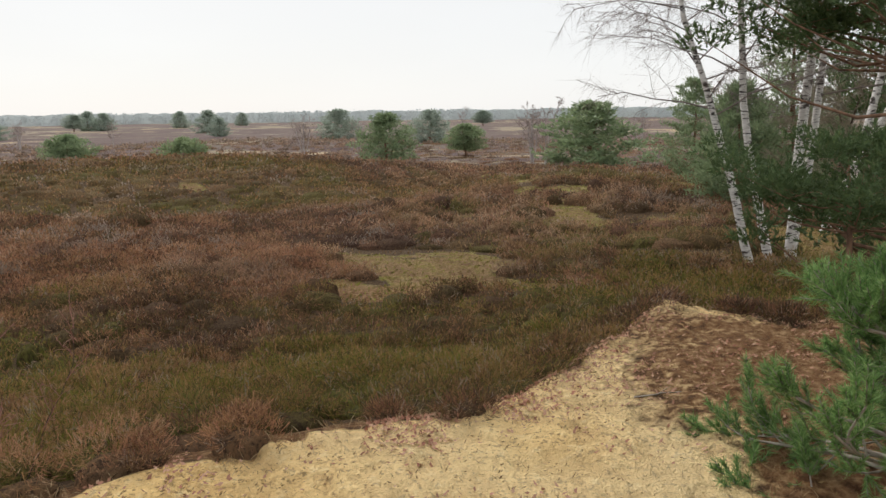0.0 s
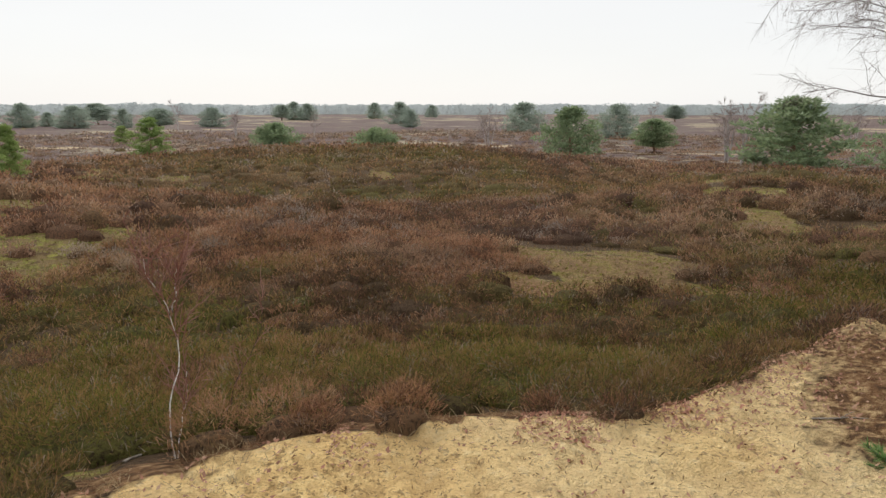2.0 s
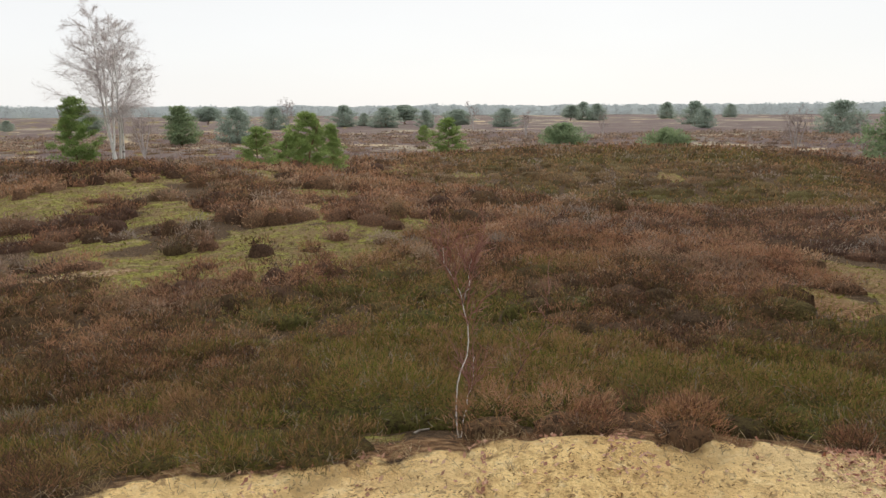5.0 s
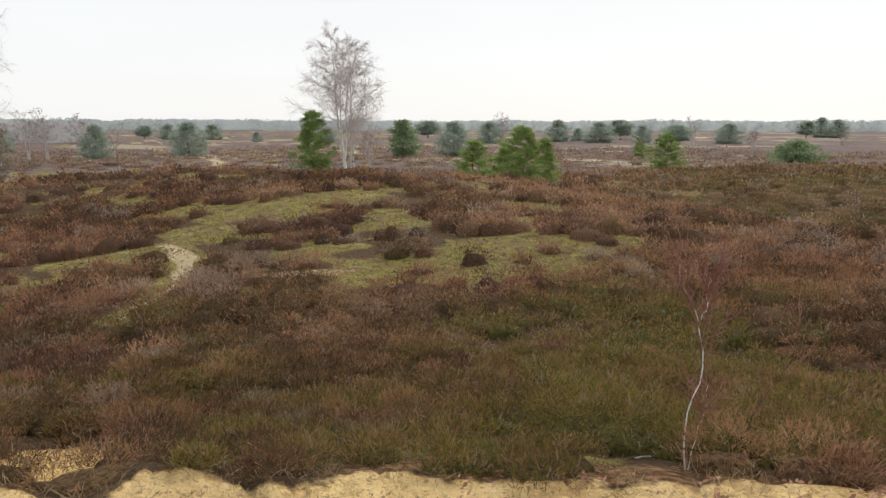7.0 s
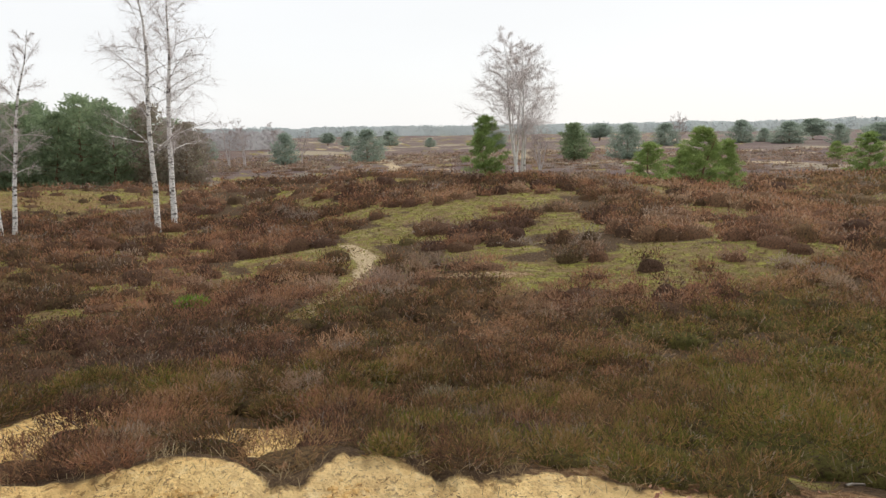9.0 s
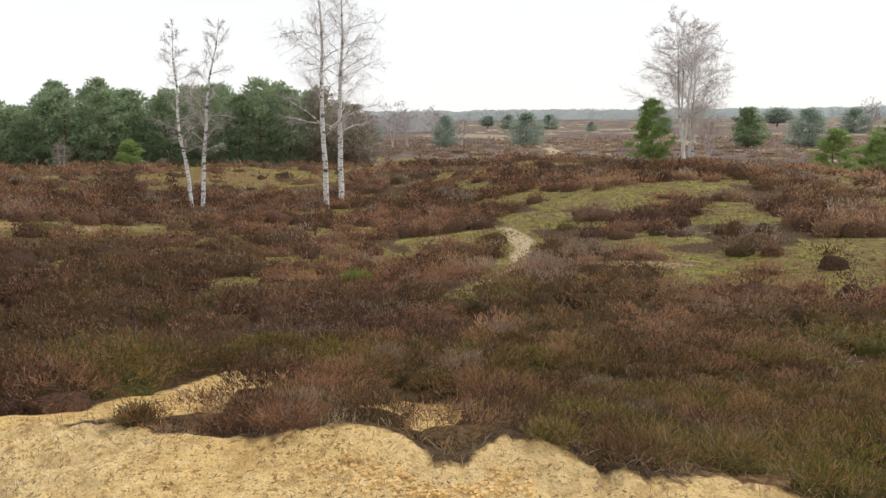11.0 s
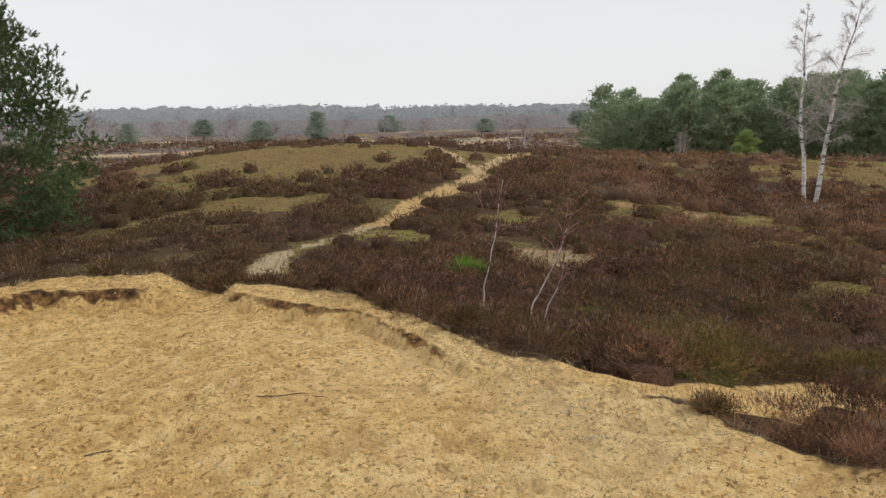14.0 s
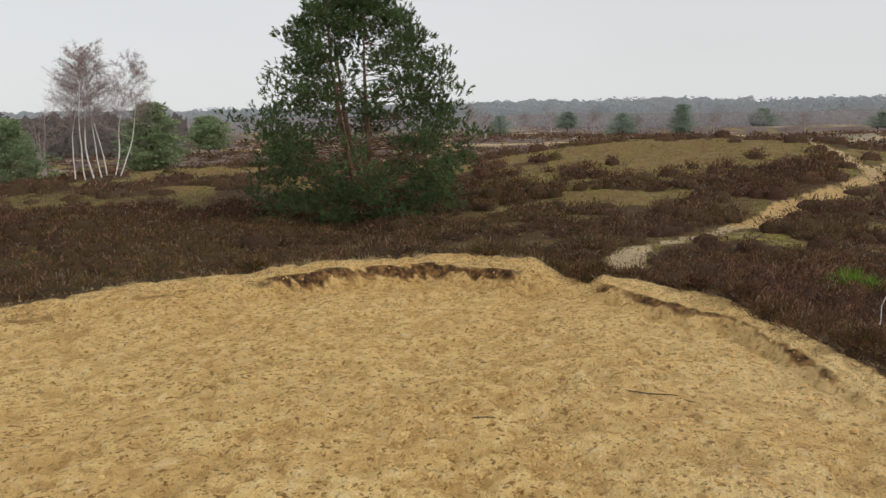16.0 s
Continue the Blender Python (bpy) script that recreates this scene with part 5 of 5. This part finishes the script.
def gap_at(rng, count):
    az, r = rng.uniform(-30, 192, count * 4), 8 + 40 * rng.random(count * 4) ** 1.3
    x, y = polar(az, r)
    m, bare = covers(x, y)
    ok = (m["moss"] < 0.5) & (m["sand"] < 0.2) & (m["worn"] < 0.3) & (bare < 0.5)
    return x[ok][:count], y[ok][:count]


grass("heath_litter", "brown dead sprigs and litter between heather bushes", gap_at, 16000, 0.07, 0.010, SCRAP, 405, "litter", droop=0.8)
grass("edge_grass", "dry grass and dead sprigs along the sand edge", rim_at, 5000, 0.065, 0.0032, STRAW, 402, droop=0.6)
grass("lip_grass", "thin bleached grass on the crust above the scarp", lip_at, 6000, 0.034, 0.0036, STRAW, 403, droop=0.7)
grass("dry_grass", "trampled dry brown grass beside the young pine", straw_at, 16000, 0.040, 0.0032, LITTER_GRASS, 404, droop=0.9)


def litter(name, label, count, seed, where, size, mat, category="leaf litter", slim=0.3):
    """Curled leaves or chips lying on the ground."""
    rng = np.random.default_rng(seed)
    x, y = where(rng, count)
    n = len(x)
    c = np.stack([x, y, ground_z(x, y) + 0.008], 1)
    th = rng.uniform(0, 2 * np.pi, n)
    l = size * rng.uniform(0.6, 1.3, n)[:, None]
    u = np.stack([np.cos(th), np.sin(th), rng.normal(0, 0.3, n)], 1) * l
    v = np.stack([-np.sin(th), np.cos(th), rng.normal(0, 0.3, n)], 1) * l * slim
    up = np.array([0, 0, 1]) * l * 0.35
    vv = np.stack([c - u * 0.5, c + v + up * 0.5, c + u * 0.5 + up, c - v], 1).reshape(-1, 3)
    o = np.arange(n)[:, None] * 4
    f = np.concatenate([o + np.array([[0, 1, 3]]), o + np.array([[1, 2, 3]])])
    return tagged(new(name, mesh_of(name, vv, [f], mat)), label, category, kind="stuff")


def leaf_at(rng, count):
    az = rng.uniform(-25, 60, count)
    r = rim(az) + rng.normal(-0.10, 0.20, count) - 0.35 * rng.random(count) ** 3
    keep = rng.random(count) < np.clip(0.5 + lattice(az / 3.0, az * 0, 97), 0.1, 1)
    return polar(az[keep], r[keep])


def chip_at(rng, count):
    az = rng.uniform(-30, 192, count)
    r = 2.4 + (rim(az) - 2.6) * rng.random(count) ** 0.8
    return polar(az, r)


def lane_at(rng, count):
    az = rng.uniform(-30, 16, count)
    r = 2.3 + (rim(az) - 2.1) * rng.random(count) ** 0.7
    x, y = polar(az, r)
    keep = rng.random(count) < np.clip(0.45 + lattice(x / 0.4, y / 0.4, 99) + 0.3 * lattice(x / 1.1, y / 1.1, 100), 0, 1)
    return x[keep], y[keep]


litter("dry_litter", "brown dry leaf and straw litter over trodden sand", 7000, 413, lane_at, 0.03, DEAD_LEAF, "leaf litter", 0.22)
litter("fallen_leaves", "reddish fallen oak leaves along the sand edge", 3000, 411, leaf_at, 0.026, DEAD_LEAF)
litter("plant_scraps", "dark scraps of heather strewn over the sand", 6000, 412, chip_at, 0.022, SCRAP, "plant scraps", 0.12)



def clod_at(rng, count):
    az = rng.uniform(82, 192, count)
    r = 2.4 + (rim(az) - 2.7) * rng.random(count) ** 0.75
    x, y = polar(az, r)
    keep = rng.random(count) < np.clip(0.40 + 0.9 * lattice(x / 0.5, y / 0.5, 101) + 0.5 * lattice(x / 1.6, y / 1.6, 102), 0.06, 1)
    return x[keep], y[keep]


def clods(name, label, count, seed, size, mat):
    """Crusted lumps of sand: low irregular domes that lie on the ground."""
    rng = np.random.default_rng(seed)
    x, y = clod_at(rng, count)
    n = len(x)
    z = ground_z(x, y)
    big = size * rng.uniform(0.4, 1.0, n) ** 1.6
    ring = rng.uniform(0, 6.28, (n, 1)) + np.arange(5) * 1.2566
    ro = big[:, None] * rng.uniform(0.6, 1.25, (n, 5))
    low = np.stack([x[:, None] + ro * np.cos(ring), y[:, None] + ro * np.sin(ring), np.repeat((z - 0.006)[:, None], 5, 1)], -1)
    mid = np.stack([x[:, None] + 0.8 * ro * np.cos(ring + 0.2), y[:, None] + 0.8 * ro * np.sin(ring + 0.2), z[:, None] + big[:, None] * rng.uniform(0.35, 0.75, (n, 5))], -1)
    top = np.stack([x, y, z + big * rng.uniform(0.6, 0.95, n)], 1)[:, None]
    v = np.concatenate([low, mid, top], 1).reshape(-1, 3)
    o = np.arange(n)[:, None] * 11
    q = [o + np.array([[a, (a + 1) % 5, 5 + (a + 1) % 5, 5 + a]]) for a in range(5)]
    t = [o + np.array([[5 + a, 5 + (a + 1) % 5, 10]]) for a in range(5)]
    return tagged(new(name, mesh_of(name, v, [np.concatenate(q), np.concatenate(t)], mat)), label, "sand clods", kind="stuff")


clods("sand_clods", "small crusted lumps of yellow sand on the dune top", 9000, 414, 0.017, CLOD)


def stick(label, az, d, length, turn, radius, seed, mat, name="fallen_twig"):
    rng = np.random.default_rng(seed)
    x, y, z = spot(az, d)
    th = radians(turn)
    pts = bent((x, y, z + radius), (math.cos(th), math.sin(th), 0), length, 8, rng, 0.14)
    pts[:, 2] = ground_z(pts[:, 0], pts[:, 1]) + radius * 0.8
    sp = Soup()
    sp.tube(pts, np.linspace(radius, radius * 0.5, 9), 6)
    sp.tube(bent(pts[4], pts[6] - pts[3] + rng.normal(0, 0.05, 3), length * 0.3, 3, rng, 0.2), np.linspace(radius * 0.6, radius * 0.2, 4), 5)
    tagged(new(name, sp.mesh(name, mat, True)), label, "twig", "fallen twigs")


stick("dark crooked twig lying on bare sand", 146.5, 4.35, 0.42, 152, 0.004, 421, DARK_WOOD)
stick("short dark twig lying on bare sand", 158, 3.9, 0.14, 165, 0.004, 422, DARK_WOOD)
stick("pale fallen stick at the heather edge", 47.5, 3.95, 0.5, 130, 0.009, 423, GREY_BARK)
stick("thin pale stick lying on trodden sand", -6, 4.3, 0.3, 10, 0.005, 424, GREY_BARK)


def tuft(name, label, az, d, count, size, high, mat, seed, group="", category="shrub", width=0.008):
    rng = np.random.default_rng(seed)
    x, y, z = spot(az, d)
    th, q = rng.uniform(0, 2 * np.pi, count), np.sqrt(rng.random(count))
    bx, by = size * 0.6 * q * np.cos(th), size * 0.6 * q * np.sin(th)
    base = np.stack([bx, by, ground_z(x + bx, y + by) - z - 0.02], 1)
    tip = base + np.stack([size * q * np.cos(th) * 0.7, size * q * np.sin(th) * 0.7, high * (1 - 0.4 * q * q) * rng.uniform(0.6, 1.1, count)], 1)
    sp = Soup()
    sp.blades(base, tip, width, rng, 0.05)
    ob = new(name, sp.mesh(name, mat))
    ob.location = (x, y, z)
    return tagged(ob, label, category, group)


tuft("broom_shrub", "bright green broom shrub among dark heather", 129.5, 14.5, 520, 0.42, 0.62, BRIGHT, 431, width=0.02)
tuft("moss_cushion", "vivid green cushion of moss in heather", 93.7, 14.2, 700, 0.30, 0.36, BRIGHT, 432, category="moss", width=0.02)
tuft("moss_cushion", "vivid green cushion of moss in heather", 70.0, 44.5, 300, 0.7, 0.4, BRIGHT, 433, category="moss", width=0.06)
for az, d, sd in ((121.0, 3.75, 441), (119.6, 3.72, 442), (121.8, 4.05, 443), (108, 3.95, 444), (110.5, 3.9, 445), (115.5, 4.2, 446)):
    tuft("dead_heather_tuft", "small grey dead heather tuft rooted in sand", az, d, 40, 0.055, 0.045, GREY_BARK, sd, "dead tufts on the sand", "heather tuft", 0.004)
